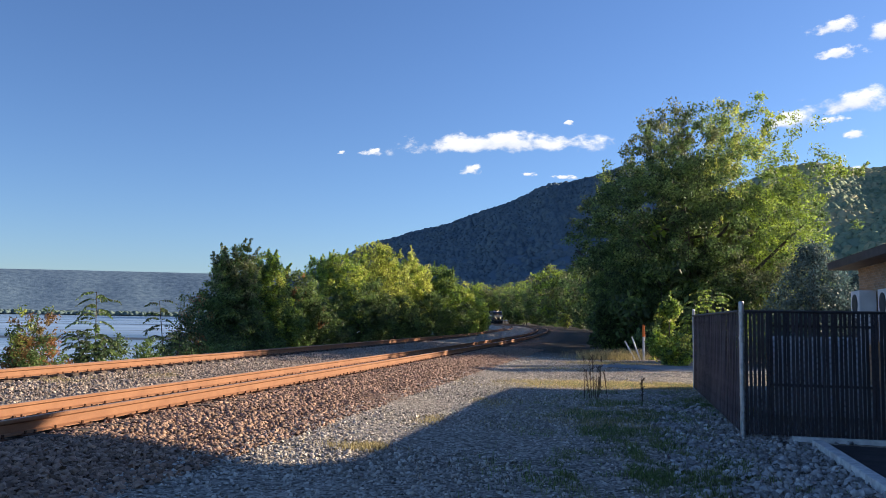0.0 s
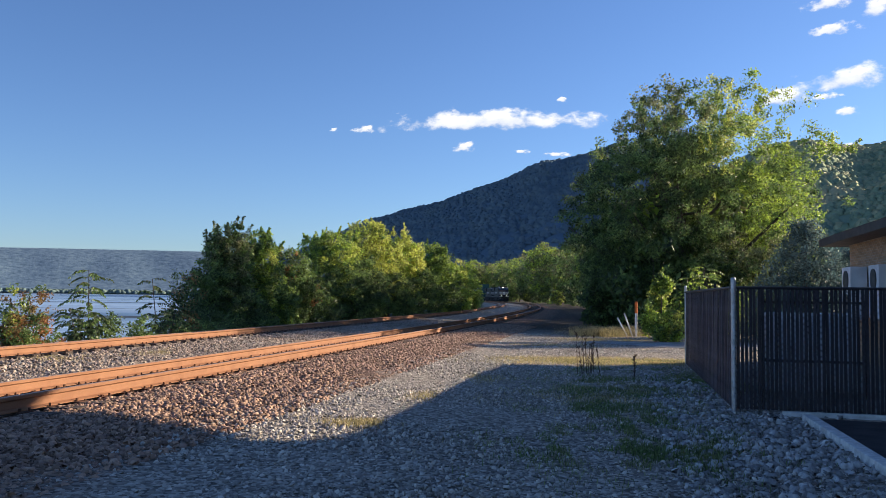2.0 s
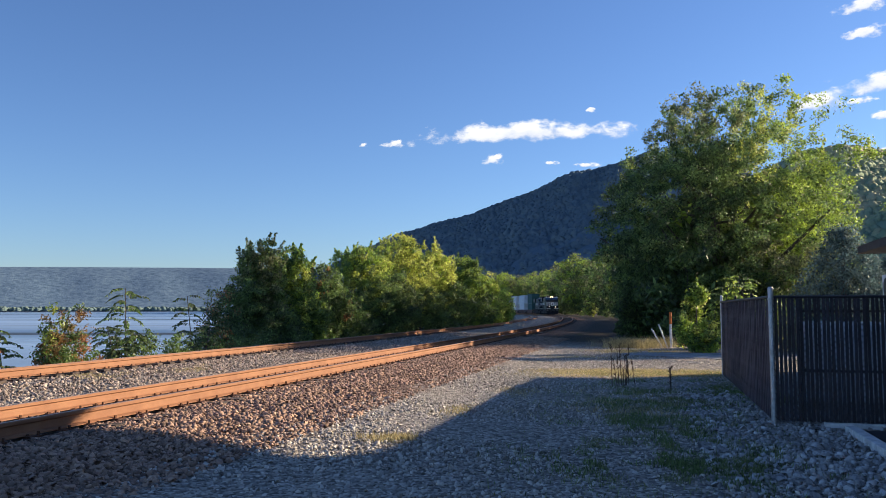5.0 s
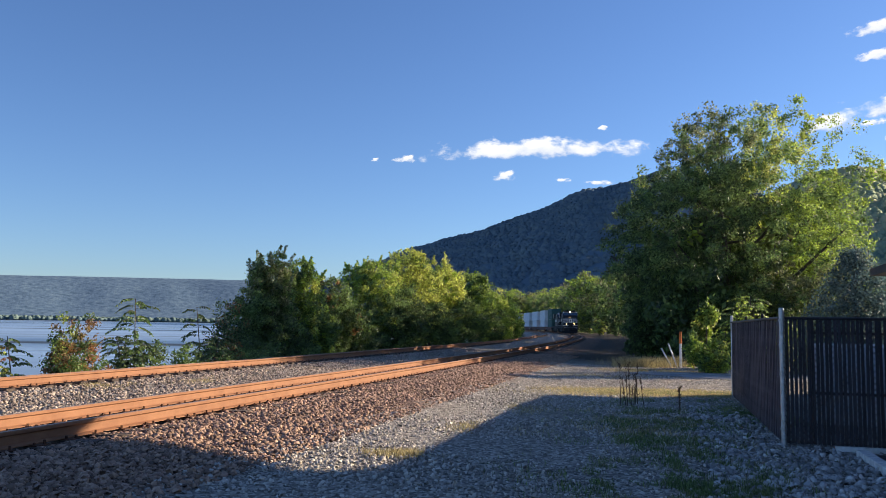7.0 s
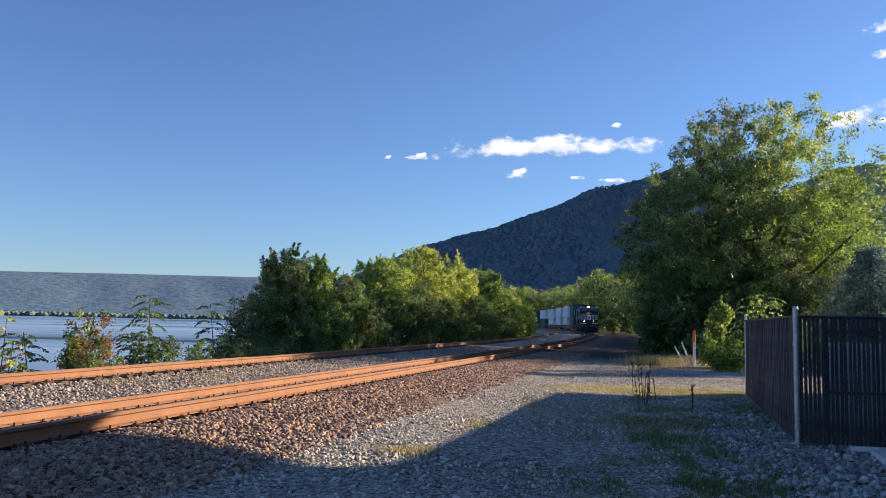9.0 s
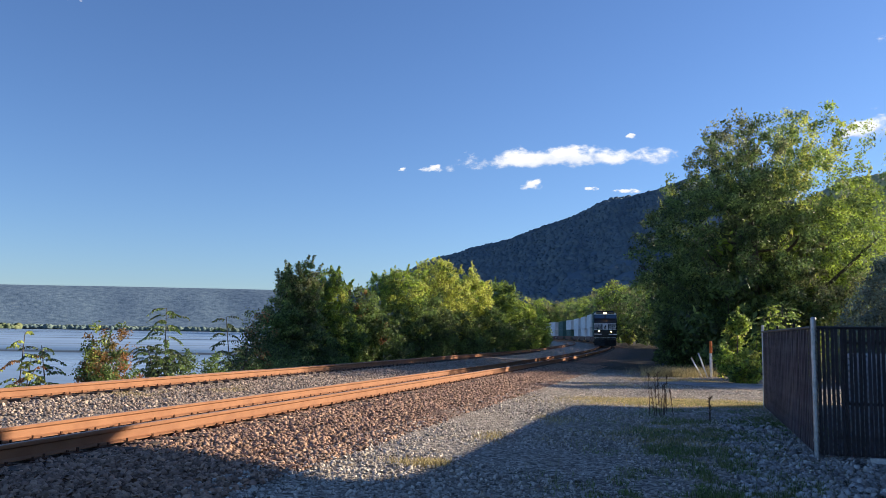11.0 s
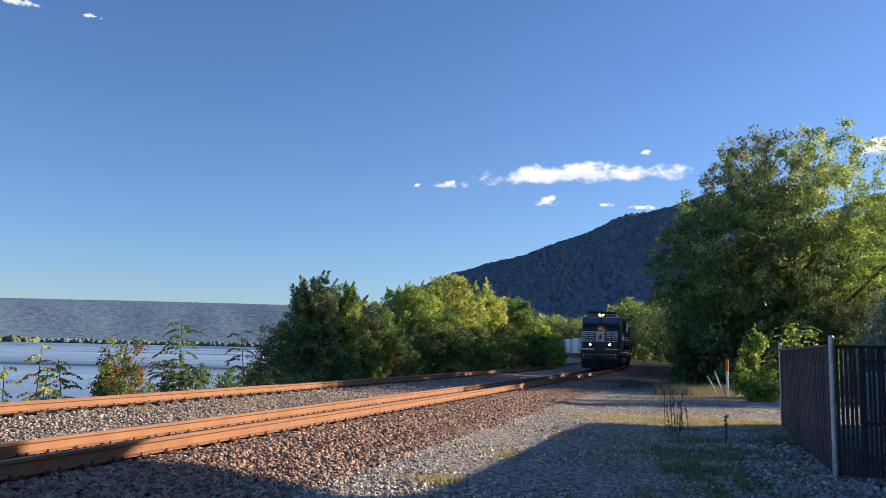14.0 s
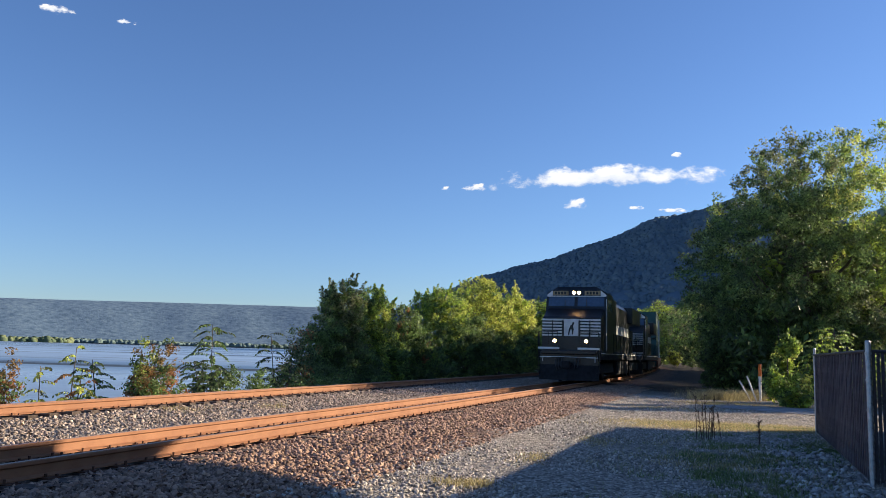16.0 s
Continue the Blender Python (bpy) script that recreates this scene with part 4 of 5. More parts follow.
for i_, (az, d, z, hh, rx, mats, n_, thin) in enumerate([
        (-35.56, 24.5, -1.3, 2.74, 0.36, [("leaf_red", 0.7), ("leaf", 1.0)], 40, 0.2),
        (-27.55, 25.5, -1.3, 3.14, 0.31, [("leaf_red", 0.4), ("leaf_yellow", 0.2), ("leaf", 1.0)], 60, 0.2),
        (-26.22, 25.8, -1.3, 3.09, 0.44, [("leaf_red", 0.6), ("leaf", 1.0)], 46, 0.2),
        (-26.89, 25.2, -1.3, 2.22, 0.89, [("leaf_red", 0.4), ("leaf", 1.0)], 70, 0.22),
        (-19.96, 29.0, -1.3, 2.12, 0.4, [("leaf", 1.0)], 50, 0.24),
        (-17.4, 33.0, -1.2, 3.94, 0.73, [("leaf_red", 0.25), ("leaf_dark", 0.5), ("leaf", 1.0)], 90, 0.32),
        (-16.38, 34.0, -1.2, 2.27, 1.96, [("leaf", 0.6), ("leaf_dark", 1.0)], 160, 0.36),
        (-21.91, 28.0, -1.3, 2.39, 0.55, [("leaf", 0.6), ("leaf_dark", 1.0)], 40, 0.24)]):
    bx, by = put(az, d)
    tree("sapling", "thin young tree with sparse leaves on the river bank", "sapling", (bx, by, z), hh, (0, 0, hh * 0.55), (rx * 1.15, rx * 1.15, hh * 0.48), int(n_ * 1.5), 34, 0.046, mats, 160 + i_, clump=thin, trunk=0.03, low=0.1, hollow=0.15, group="saplings on the bank", bare=12)

for i_, (az, d, hh, stems_, n_, ln, mats) in enumerate([
        (-33.5, 24.8, 2.2, 2, 12, 0.6, [("leaf_yellow", 0.6), ("leaf_grey", 0.4)]),
        (-31.9, 25.0, 2.75, 3, 12, 0.65, [("leaf_red", 0.3), ("leaf_yellow", 0.7)]),
        (-29.9, 25.2, 2.4, 4, 22, 0.85, [("leaf", 0.6), ("leaf_dark", 0.4)]),
        (-23.1, 27.5, 3.6, 4, 34, 1.05, [("leaf", 0.4), ("leaf_dark", 0.6)]),
        (-18.7, 31.0, 3.4, 4, 22, 1.05, [("leaf", 0.2), ("leaf_dark", 0.8)])]):
    frond_plant("sapling", "slender young tree with long feathered leaves on the bank", "sapling", (*put(az, d), -1.3), hh, stems_, n_, ln, mats, 400 + i_, "feathered saplings")

# spruce and garden shrubs behind the fence
tree("arborvitae_shrub", "yellow-green evergreen shrub by the pavement", "shrub", (8.55, 30.5, 0), 2.6, (0, 0, 1.2), (0.95, 0.95, 1.5), 260, 44, 0.060, [("leaf_lime", 0.5), ("leaf_yellow", 0.2), ("leaf", 1.0)], 201, clump=0.20, trunk=0.06, low=0.05, hollow=0.5, bare=4, boxy=0.9,
     keep=lambda p: math.hypot(p.x, p.y) < 0.86 - 0.30 * max(0, p.z - 0.5) and p.z < 2.5, shoots=14, shoot=0.3)
for i_, (bx, by, hh) in enumerate(((10.2, 33.3, 2.7), (11.2, 33.6, 3.0), (12.1, 33.8, 2.8))):
    frond_plant("sumac_shrub", "bright green shrub with long feathered leaves behind the fence", "shrub", (bx, by, 0), hh, 4, 20, 1.2, [("leaf_lime", 0.8), ("leaf", 0.2)], 420 + i_, "feathered shrubs")
tree("roadside_bush", "pale yellowing bush beside the railway curve", "bush", (*track(130, -5.6), 0), 3.6, (0, 0, 1.7), (1.5, 1.5, 1.8), 90, 30, 0.2, [("leaf_yellow", 0.7), ("leaf_grey", 1.0)], 203, clump=0.45, trunk=0.06, low=0.1, bare=4)


def spruce(base, height, radius, seed):
    rng, nrng = random.Random(seed), np.random.default_rng(seed)
    tr = thing("blue_spruce", "blue-grey spruce tree behind the fence", "spruce tree")
    tr.location = base
    part("trunk", tube(bmesh.new(), (0, 0, -0.2), (0, 0, height), 0.2, 0.02, 10), M["bark"], tr)
    cl = []
    for i in range(16):
        k = i / 16
        r = radius * (1 - k) ** 0.8 + 0.15
        n = max(5, int(16 * (1 - k) + 4))
        for j in range(n):
            a = 2 * math.pi * (j + rng.random()) / n
            for q in (0.35, 0.6, 0.82, 1.0):
                cl.append((math.cos(a) * r * q, math.sin(a) * r * q, 0.3 + k * (height - 0.3) - 0.25 * q * r * 0.5 + rng.uniform(-.1, .1), 0.34 * (1.15 - 0.3 * q)))
    V, F = [], []
    leaf_cloud(nrng, cl, 34, 0.055, V, F, droop=0.3)
    mesh_ob("crown", V, F, M["needle"], tr, label="drooping blue-grey needles")


spruce((14.4, 31.3, 0), 4.9, 2.6, 301)
spruce((17.0, 32.5, 0), 3.9, 2.0, 302)


# ---- building, yard and fence ----
HB = heading(-1)


def yard(a, b_):
    """A place a metres along the tracks' direction and b_ to the right of the fence's corner post."""
    return 4.27 + a * math.sin(HB) + b_ * math.cos(HB), 11.55 + a * math.cos(HB) - b_ * math.sin(HB)


def yard_pose(a, b_, z=0.0):
    x, y = yard(a, b_)
    return pose(x, y, z, 0, 0, -math.degrees(HB))


def build_building():
    # the eave's far corner stands at (11.2, 23.3); local x to the right, y away along the tracks
    m = pose(11.2, 23.3, 0, 0, 0, -14.5)
    bd = thing("brick_building", "low tan brick building with a brown hipped roof", "building", m)
    part("wall", boxes(((0.62, -24, 0), (0.9, -0.62, 3.2)), ((0.9, -0.9, 0), (9.2, -0.62, 3.2)), ((9.2, -24, 0), (9.48, -0.62, 3.2))), M["mortar"], bd)
    soff = boxes(((-0.02, -24, 3.2), (9.9, 0.02, 3.26)))
    part("soffit", soff, M["fascia"], bd, "brown boxed eave underside")
    part("fascia", boxes(((-0.05, -24, 3.19), (0.0, 0.05, 3.40)), ((0.0, 0.0, 3.19), (9.9, 0.05, 3.40)), bevel=0.006), M["fascia"], bd, "brown metal fascia and gutter")
    bm = bmesh.new()
    vs = [bm.verts.new(p) for p in ((-0.06, -24, 3.40), (-0.06, 0.06, 3.40), (9.96, 0.06, 3.40), (9.96, -24, 3.40), (4.95, -5, 4.75), (4.95, -24, 4.75))]
    for f in ((0, 5, 4, 1), (1, 4, 2), (2, 4, 5, 3), (0, 3, 5), (0, 1, 2, 3)):
        bm.faces.new([vs[i] for i in f])
    bmesh.ops.recalc_face_normals(bm, faces=bm.faces[:])
    part("roof", bm, M["roof"], bd, "brown shingled hipped roof")
    me = bpy.data.meshes.new("brick")
    bm = box(bmesh.new(), (0, -0.1, -0.0285), (0.02, 0.1, 0.0285), 0.003)
    bm.to_mesh(me)
    bm.free()
    me.materials.append(M["brick"])
    n = 0
    for r in range(14):
        for c in range(20):
            b = new("brick", me)
            b.parent = bd
            b.location = (0.606, -0.74 - c * 0.212 - (0.106 if r % 2 else 0), 3.15 - r * 0.067)
            n += 1
    V, F = [], []
    for r in range(47):
        for c in range(110):
            if r < 14 and c < 20:
                continue
            y, z = -0.74 - c * 0.212 - (0.106 if r % 2 else 0), 3.15 - r * 0.067
            if z < 0.05 or y < -23.8:
                continue
            k = len(V)
            for dx in (0.0, 0.02):
                V += [(0.606 + dx, y - 0.1, z - 0.0285), (0.606 + dx, y + 0.1, z - 0.0285), (0.606 + dx, y + 0.1, z + 0.0285), (0.606 + dx, y - 0.1, z + 0.0285)]
            F += [(k, k + 3, k + 2, k + 1), (k, k + 1, k + 5, k + 4), (k + 2, k + 3, k + 7, k + 6), (k + 1, k + 2, k + 6, k + 5), (k + 3, k, k + 4, k + 7)]
    rest = mesh_ob("lower_bricks", V, F, M["brick"], bd)
    rest["kind"] = "stuff"
    # unseen upper storey, broad-eaved, added over its near end to shade the yard
    up = thing("upper_storey", "plain unseen brick upper storey with broad brown eaves, added for its shadow", "building", pose(10.84, 17.96, 0, 0, 0, -17.0), kind="structure")
    part("wall_upper", boxes(((2.2, -20, 0), (12, -2.4, 6.1))), M["brick"], up)
    part("eaves", boxes(((0, -22, 6.1), (13, 0, 6.4)), bevel=0.03), M["fascia"], up)


def build_ac(m, group):
    ac = thing("air_conditioner", "white outdoor air conditioning unit on a raised stand", "air conditioner", m, group)
    part("cabinet", boxes(((-0.45, -0.2, 1.2), (0.45, 0.2, 2.5)), bevel=0.02), M["ac"], ac)
    for x in (-0.38, 0.38):
        part("stand_leg", boxes(((x - 0.03, -0.18, 0), (x + 0.03, -0.12, 1.2)), ((x - 0.03, 0.12, 0), (x + 0.03, 0.18, 1.2)), ((x - 0.03, -0.18, 1.14), (x + 0.03, 0.18, 1.2))), M["galv"], ac, "galvanized stand frame")
    for z in (1.55, 2.15):
        bm = bmesh.new()
        bmesh.ops.create_cone(bm, cap_ends=True, segments=24, radius1=0.26, radius2=0.26, depth=0.02, matrix=Matrix.Translation((0, -0.21, z)) @ Matrix.Rotation(radians(90), 4, "X"))
        part("fan_grille", bm, M["lamp_rim"], ac, "dark round fan grille")
    part("louvre_panel", boxes(((-0.462, -0.12, 1.3), (-0.452, 0.14, 2.25))), M["lamp_rim"], ac, "dark side louvre")
    return ac


def fence_run(parent, length, slat_me, h=1.9, pitch_s=0.066):
    """Along local x from 0: slats, rails, line posts and the woven wire."""
    n = int(length / pitch_s)
    for i in range(n):
        s = new("slat", slat_me)
        s.parent = parent
        s.matrix_basis = pose(0.06 + i * pitch_s, 0.012 * math.sin(i * 2.1), 0.06, 0.2 * math.sin(i * 1.7), 0.25 * math.sin(i * 2.9), 3 * math.sin(i * 4.1))
    bm = bmesh.new()
    tube(bm, (0, 0.03, h), (length, 0.03, h), 0.021)
    part("top_rail", bm, M["wire"], parent, "dark top rail")
    bm = bmesh.new()
    tube(bm, (0, 0.03, 0.08), (length, 0.03, 0.08), 0.004, seg=5)
    part("tension_wire", bm, M["wire"], parent)
    V, F = [], []
    pitch = 0.085
    k0 = int(length / pitch)
    for i in range(-int(h / pitch) - 1, k0 + 1):
        for sgn in (1, -1):
            x0 = i * pitch if sgn > 0 else i * pitch + h
            a, b_ = (x0, 0.05), (x0 + sgn * h, 0.05 + h - 0.06)
            if min(a[0], b_[0]) > length or max(a[0], b_[0]) < 0:
                continue
            # clip to the run
            def cl(p, q):
                t0, t1 = 0.0, 1.0
                d = q[0] - p[0]
                for lim, s in ((0, 1), (length, -1)):
                    t = (lim - p[0]) / d
                    if (d > 0) == (s > 0):
                        t0 = max(t0, t)
                    else:
                        t1 = min(t1, t)
                return None if t0 >= t1 else [(p[0] + d * t, p[1] + (q[1] - p[1]) * t) for t in (t0, t1)]
            seg = cl(a, b_)
            if not seg:
                continue
            (xa, za), (xb, zb) = seg
            y = -0.03 + 0.004 * sgn
            w = 0.0022
            k = len(V)
            for x, z in ((xa, za), (xb, zb)):
                V += [(x, y - w, z), (x + w, y, z - w * sgn), (x, y + w, z), (x - w, y, z + w * sgn)]
            F += [(k + j, k + (j + 1) % 4, k + 4 + (j + 1) % 4, k + 4 + j) for j in range(4)]
    wv = mesh_ob("woven_wire", V, F, M["wire"], parent, label="diamond woven chain-link wire")
    wv["kind"] = "stuff"


def round_post(name, parent, x, y, h, r, mat, label=""):
    bm = bmesh.new()
    tube(bm, (x, y, -0.1), (x, y, h), r, seg=14)
    tube(bm, (x, y, h), (x, y, h + 0.025), r * 1.1, r * 0.7, seg=14)
    return part(name, bm, mat, parent, label, smooth=False)


def build_fence():
    me = bpy.data.meshes.new("slat")
    bm = box(bmesh.new(), (-0.024, -0.005, 0), (0.024, 0.005, 1.72), 0.002)
    bm.to_mesh(me)
    bm.free()
    me.materials.append(M["slat"])
    x, y = yard(0, 0)
    side = thing("chain_link_fence", "chain-link fence with dark brown privacy slats along the yard", "fence", pose(x, y, 0, 0, 0, 90 - math.degrees(HB)))
    fence_run(side, 8.2, me, 1.78)
    round_post("post", side, 8.25, 0, 1.92, 0.03, M["galv"], "galvanized end post")
    for k in (2.75, 5.5):
        round_post("post", side, k, -0.06, 1.86, 0.024, M["wire"])
    corner = round_post("post", side, 0, 0, 1.90, 0.038, M["galv"], "galvanized corner post with cap")
    for z in (0.25, 0.6, 1.0, 1.4, 1.75):
        part("clamp_band", tube(bmesh.new(), (0, 0, z - 0.015), (0, 0, z + 0.015), 0.046, seg=12), M["galv"], corner)
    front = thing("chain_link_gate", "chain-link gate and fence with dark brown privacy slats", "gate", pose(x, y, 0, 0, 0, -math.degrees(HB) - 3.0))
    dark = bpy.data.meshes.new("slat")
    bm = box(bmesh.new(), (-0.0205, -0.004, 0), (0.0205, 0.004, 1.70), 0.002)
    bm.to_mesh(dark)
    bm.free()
    dark.materials.append(M["slat_shaded"])
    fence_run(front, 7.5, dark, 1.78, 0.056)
    round_post("gate_post", front, 0.36, 0.10, 1.62, 0.03, M["galv"], "pale gate frame upright behind the slats")
    bm = bmesh.new()
    tube(bm, (0.36, 0.10, 1.58), (1.75, 0.10, 1.58), 0.02)
    tube(bm, (0.36, 0.10, 0.75), (1.75, 0.10, 0.75), 0.02)
    tube(bm, (1.75, 0.10, 0.3), (1.75, 0.10, 1.6), 0.02)
    part("gate_frame", bm, M["wire"], front)


def build_yard():
    # asphalt apron with its white kerb, the long white beam at the gate, the strip of pavement
    x, y = yard(0, 0)
    a = mesh_ob("asphalt", [(5.0, 10.72, 0.045), (4.33, 7.9, 0.045), (3.2, 3.0, 0.045), (12, 1.0, 0.045), (14, 8.0, 0.045)], [(0, 1, 2, 3, 4)], M["asphalt"])
    tagged(a, "dark asphalt apron in front of the gate", "pavement", kind="structure")
    bm = boxes(((-0.07, -9, 0), (0.07, 0, 0.10)), bevel=0.012)
    k = part("kerb", bm, M["kerb"])
    k.matrix_world = pose(4.95, 10.75, 0.0, 0, 0, -13.0)
    tagged(k, "low white painted concrete kerb edging the asphalt", "kerb", kind="structure")
    bm = boxes(((0, -0.05, 0), (3.4, 0.05, 0.08)), bevel=0.012)
    w = part("timber_beam", bm, M["kerb"])
    w.matrix_world = pose(4.80, 11.17, 0.0, 0, 0, -13.5)
    tagged(w, "white painted beam lying on the gravel at the gate", "beam")
    p = mesh_ob("pavement", [(5.2, 29.0, 0.03), (8.0, 26.2, 0.03), (14, 24.6, 0.03), (16, 28.6, 0.03), (8.6, 30.0, 0.03), (6.2, 30.4, 0.03)], [(0, 1, 2, 3, 4, 5)], M["path"])
    tagged(p, "worn grey pavement of a drive", "pavement", kind="structure")


def build_marker():
    # orange-capped white utility marker and two leaning white pipes
    b = (8.55, 34.4, 0)
    mk = thing("utility_marker", "white utility marker post with an orange top", "marker post", pose(*b))
    bm = bmesh.new()
    tube(bm, (0, 0, -0.1), (0, 0, 1.0), 0.055, seg=12)
    part("post", bm, M["pipe_white"], mk)
    bm = bmesh.new()
    tube(bm, (0, 0, 1.0), (0, 0, 1.5), 0.065, 0.06, seg=12)
    part("cap", bm, M["orange"], mk, "orange plastic cap")
    for i, (dx, top, tilt) in enumerate(((-0.15, 1.0, -0.36), (-0.32, 0.8, -0.55))):
        g = thing("leaning_pipe", "leaning white pipe beside the marker post", "pipe", pose(b[0] + dx, b[1] - 0.1 + 0.2 * i, 0), group="leaning pipes")
        bm = bmesh.new()
        tube(bm, (0, 0, -0.05), (tilt * top, 0.1, top), 0.034, seg=10)
        part("pipe_shaft", bm, M["pipe_white"], g)


# ---- stones, grass and weeds ----
def stones(name, label, mat, count, s0, s1, u0, u1, size, seed, z_extra=0.0, keep=None, near=1.0):
    """Broken stones strewn over a stretch of the line; near > 1 crowds them towards its near end."""
    rng = np.random.default_rng(seed)
    s = s0 + (s1 - s0) * rng.random(count) ** near
    u = u0 + (u1 - u0) * rng.random(count)
    cube = np.array([(-1, -1, -.7), (1, -1, -.7), (1, 1, -.7), (-1, 1, -.7), (-.7, -.7, .7), (.7, -.7, .7), (.7, .7, .7), (-.7, .7, .7)])
    face = np.array([(4, 5, 6, 7), (0, 1, 5, 4), (1, 2, 6, 5), (2, 3, 7, 6), (3, 0, 4, 7)])
    at, zs, keeps = np.zeros((count, 2)), np.zeros(count), np.ones(count, dtype=bool)
    for i in range(count):
        at[i] = track(s[i], u[i])
        zs[i] = ground_z(u[i])
        if keep:
            keeps[i] = keep(at[i][0], at[i][1])
    r = size * (0.45 + 0.95 * rng.random(count) ** 2)
    jit = (cube + rng.uniform(-0.45, 0.45, (count, 8, 3))) * np.array([1, 0.8, 0.65]) * (r * 0.5)[:, None, None]
    a, tx, ty = rng.uniform(0, 6.283, count), rng.normal(0, 0.5, count), rng.normal(0, 0.5, count)
    ca, sa = np.cos(a)[:, None], np.sin(a)[:, None]
    x, y, z = jit[..., 0], jit[..., 1], jit[..., 2]
    y, z = y * np.cos(tx)[:, None] - z * np.sin(tx)[:, None], y * np.sin(tx)[:, None] + z * np.cos(tx)[:, None]
    x, z = x * np.cos(ty)[:, None] + z * np.sin(ty)[:, None], z * np.cos(ty)[:, None] - x * np.sin(ty)[:, None]
    x, y = x * ca - y * sa, x * sa + y * ca
    V = np.stack([x + at[:, :1], y + at[:, 1:], z + (zs + r * 0.14 + z_extra + r * 0.25 * rng.random(count))[:, None]], 2)[keeps]
    n = len(V)
    loops = (face[None] + 8 * np.arange(n)[:, None, None]).ravel()
    return tagged(array_ob(name, V.reshape(-1, 3), loops, 4, mat), label, "stones", kind="stuff")


def blades(name, label, mat, areas, height, seed, width=0.005, spread=0.5, rough=0.9):
    """Bent grass blades in uneven tufts over areas: (x, y, half-width, half-depth, number, threshold)."""
    rng = random.Random(seed)
    V, F = [], []
    for x, y, rx, ry, n, thr in areas:
        for i in range(n):
            px, py = x + rng.gauss(0, 0.5) * rx, y + rng.gauss(0, 0.5) * ry
            if noise.noise((px * rough * 1.6, py * rough, seed)) + 0.5 * noise.noise((px * 4, py * 3, seed)) < thr + rng.uniform(-0.15, 0.15):
                continue
            z = gz(px, py)
            h = height * rng.uniform(0.3, 1.2)
            b = rng.uniform(0, 6.283)
            q = h * spread * rng.uniform(0.2, 1.6)
            dx, dy = math.cos(b) * q, math.sin(b) * q
            wx, wy = math.sin(b) * width, -math.cos(b) * width
            k = len(V)
            V += [(px - wx, py - wy, z), (px + wx, py + wy, z), (px + dx * 0.4 + wx * 0.8, py + dy * 0.4 + wy * 0.8, z + h * 0.6), (px + dx * 0.4 - wx * 0.8, py + dy * 0.4 - wy * 0.8, z + h * 0.6), (px + dx, py + dy, z + h)]
            F += [(k, k + 1, k + 2, k + 3), (k + 3, k + 2, k + 4)]
    return tagged(mesh_ob(name, V, F, mat), label, "grass", kind="stuff")


def weed_stalk(x, y, h, n, seed):
    rng = random.Random(seed)
    g = thing("dead_weed", "dry dark weed stalks standing in the gravel", "weed", pose(x, y, gz(x, y)), group="dead weeds")
    for i in range(n):
        bm = bmesh.new()
        a, r = rng.uniform(0, 6.28), rng.uniform(0, 0.18)
        p = Vector((r * math.cos(a), r * math.sin(a), -0.03))
        hh = h * rng.uniform(0.6, 1.05)
        q = p + Vector((rng.uniform(-.08, .08), rng.uniform(-.08, .08), hh))
        tube(bm, p, q, 0.010, 0.005, 5)
        for j in range(14):
            c = p.lerp(q, rng.uniform(0.3, 1))
            tube(bm, c, c + Vector((rng.uniform(-.05, .05), rng.uniform(-.05, .05), rng.uniform(.02, .07))), 0.008, 0.006, 4)
        part("stalk", bm, M["stalk"], g)


build_building()
for k_, (bx, by) in enumerate(((0.0, 0), (0.25, -1.5))):
    build_ac(pose(10.85 + bx - 0.35 * k_, 20.8 + by, 0, 0, 0, -104.5), "air conditioners by the wall")
build_fence()


def build_cabinet():
    cb = thing("utility_cabinet", "pale grey utility cabinet standing behind the gate", "cabinet", yard_pose(2.0, 0.78))
    part("body", boxes(((0, 0, 0.12), (1.4, 0.8, 1.40)), bevel=0.02), M["ac"], cb)
    part("plinth", boxes(((-0.06, -0.06, 0), (1.46, 0.86, 0.12)), bevel=0.01), M["path"], cb, "concrete plinth")
    for k in (0.02, 0.71):
        dr = part("door", boxes(((k, -0.02, 0.18), (k + 0.67, 0.0, 1.36)), bevel=0.005), M["ac"], cb)
        part("handle", boxes(((k + 0.34, -0.05, 0.7), (k + 0.38, -0.02, 0.86))), M["galv"], dr, "steel door handle")


build_cabinet()
build_yard()
build_marker()
stones("shoulder_stones", "rust-brown ballast stones on the track's shoulder", M["stone_brown"], 42000, -31, 8, -3.6, -0.95, 0.050, 1, near=1.35)
stones("track_stones", "rust-brown ballast stones between the rails", M["stone_brown"], 4500, -31, -2, -0.62, 0.62, 0.045, 8)
stones("middle_stones", "grey-brown ballast stones between the two tracks", M["stone_grey"], 34000, -31, 14, 1.0, 5.0, 0.050, 2, near=1.3)
stones("yard_stones", "small grey stones of the gravel yard", M["stone_yard"], 52000, -32, 0, -9.8, -3.1, 0.036, 3, near=1.4)
stones("fence_stones", "pale crushed stones beside the fence", M["stone_pale"], 11000, -31, -17, -12.8, -8.3, 0.062, 4, keep=lambda x, y: (x - 4.88) * 0.974 - (y - 10.72) * 0.225 < 0 or y > 10.85)
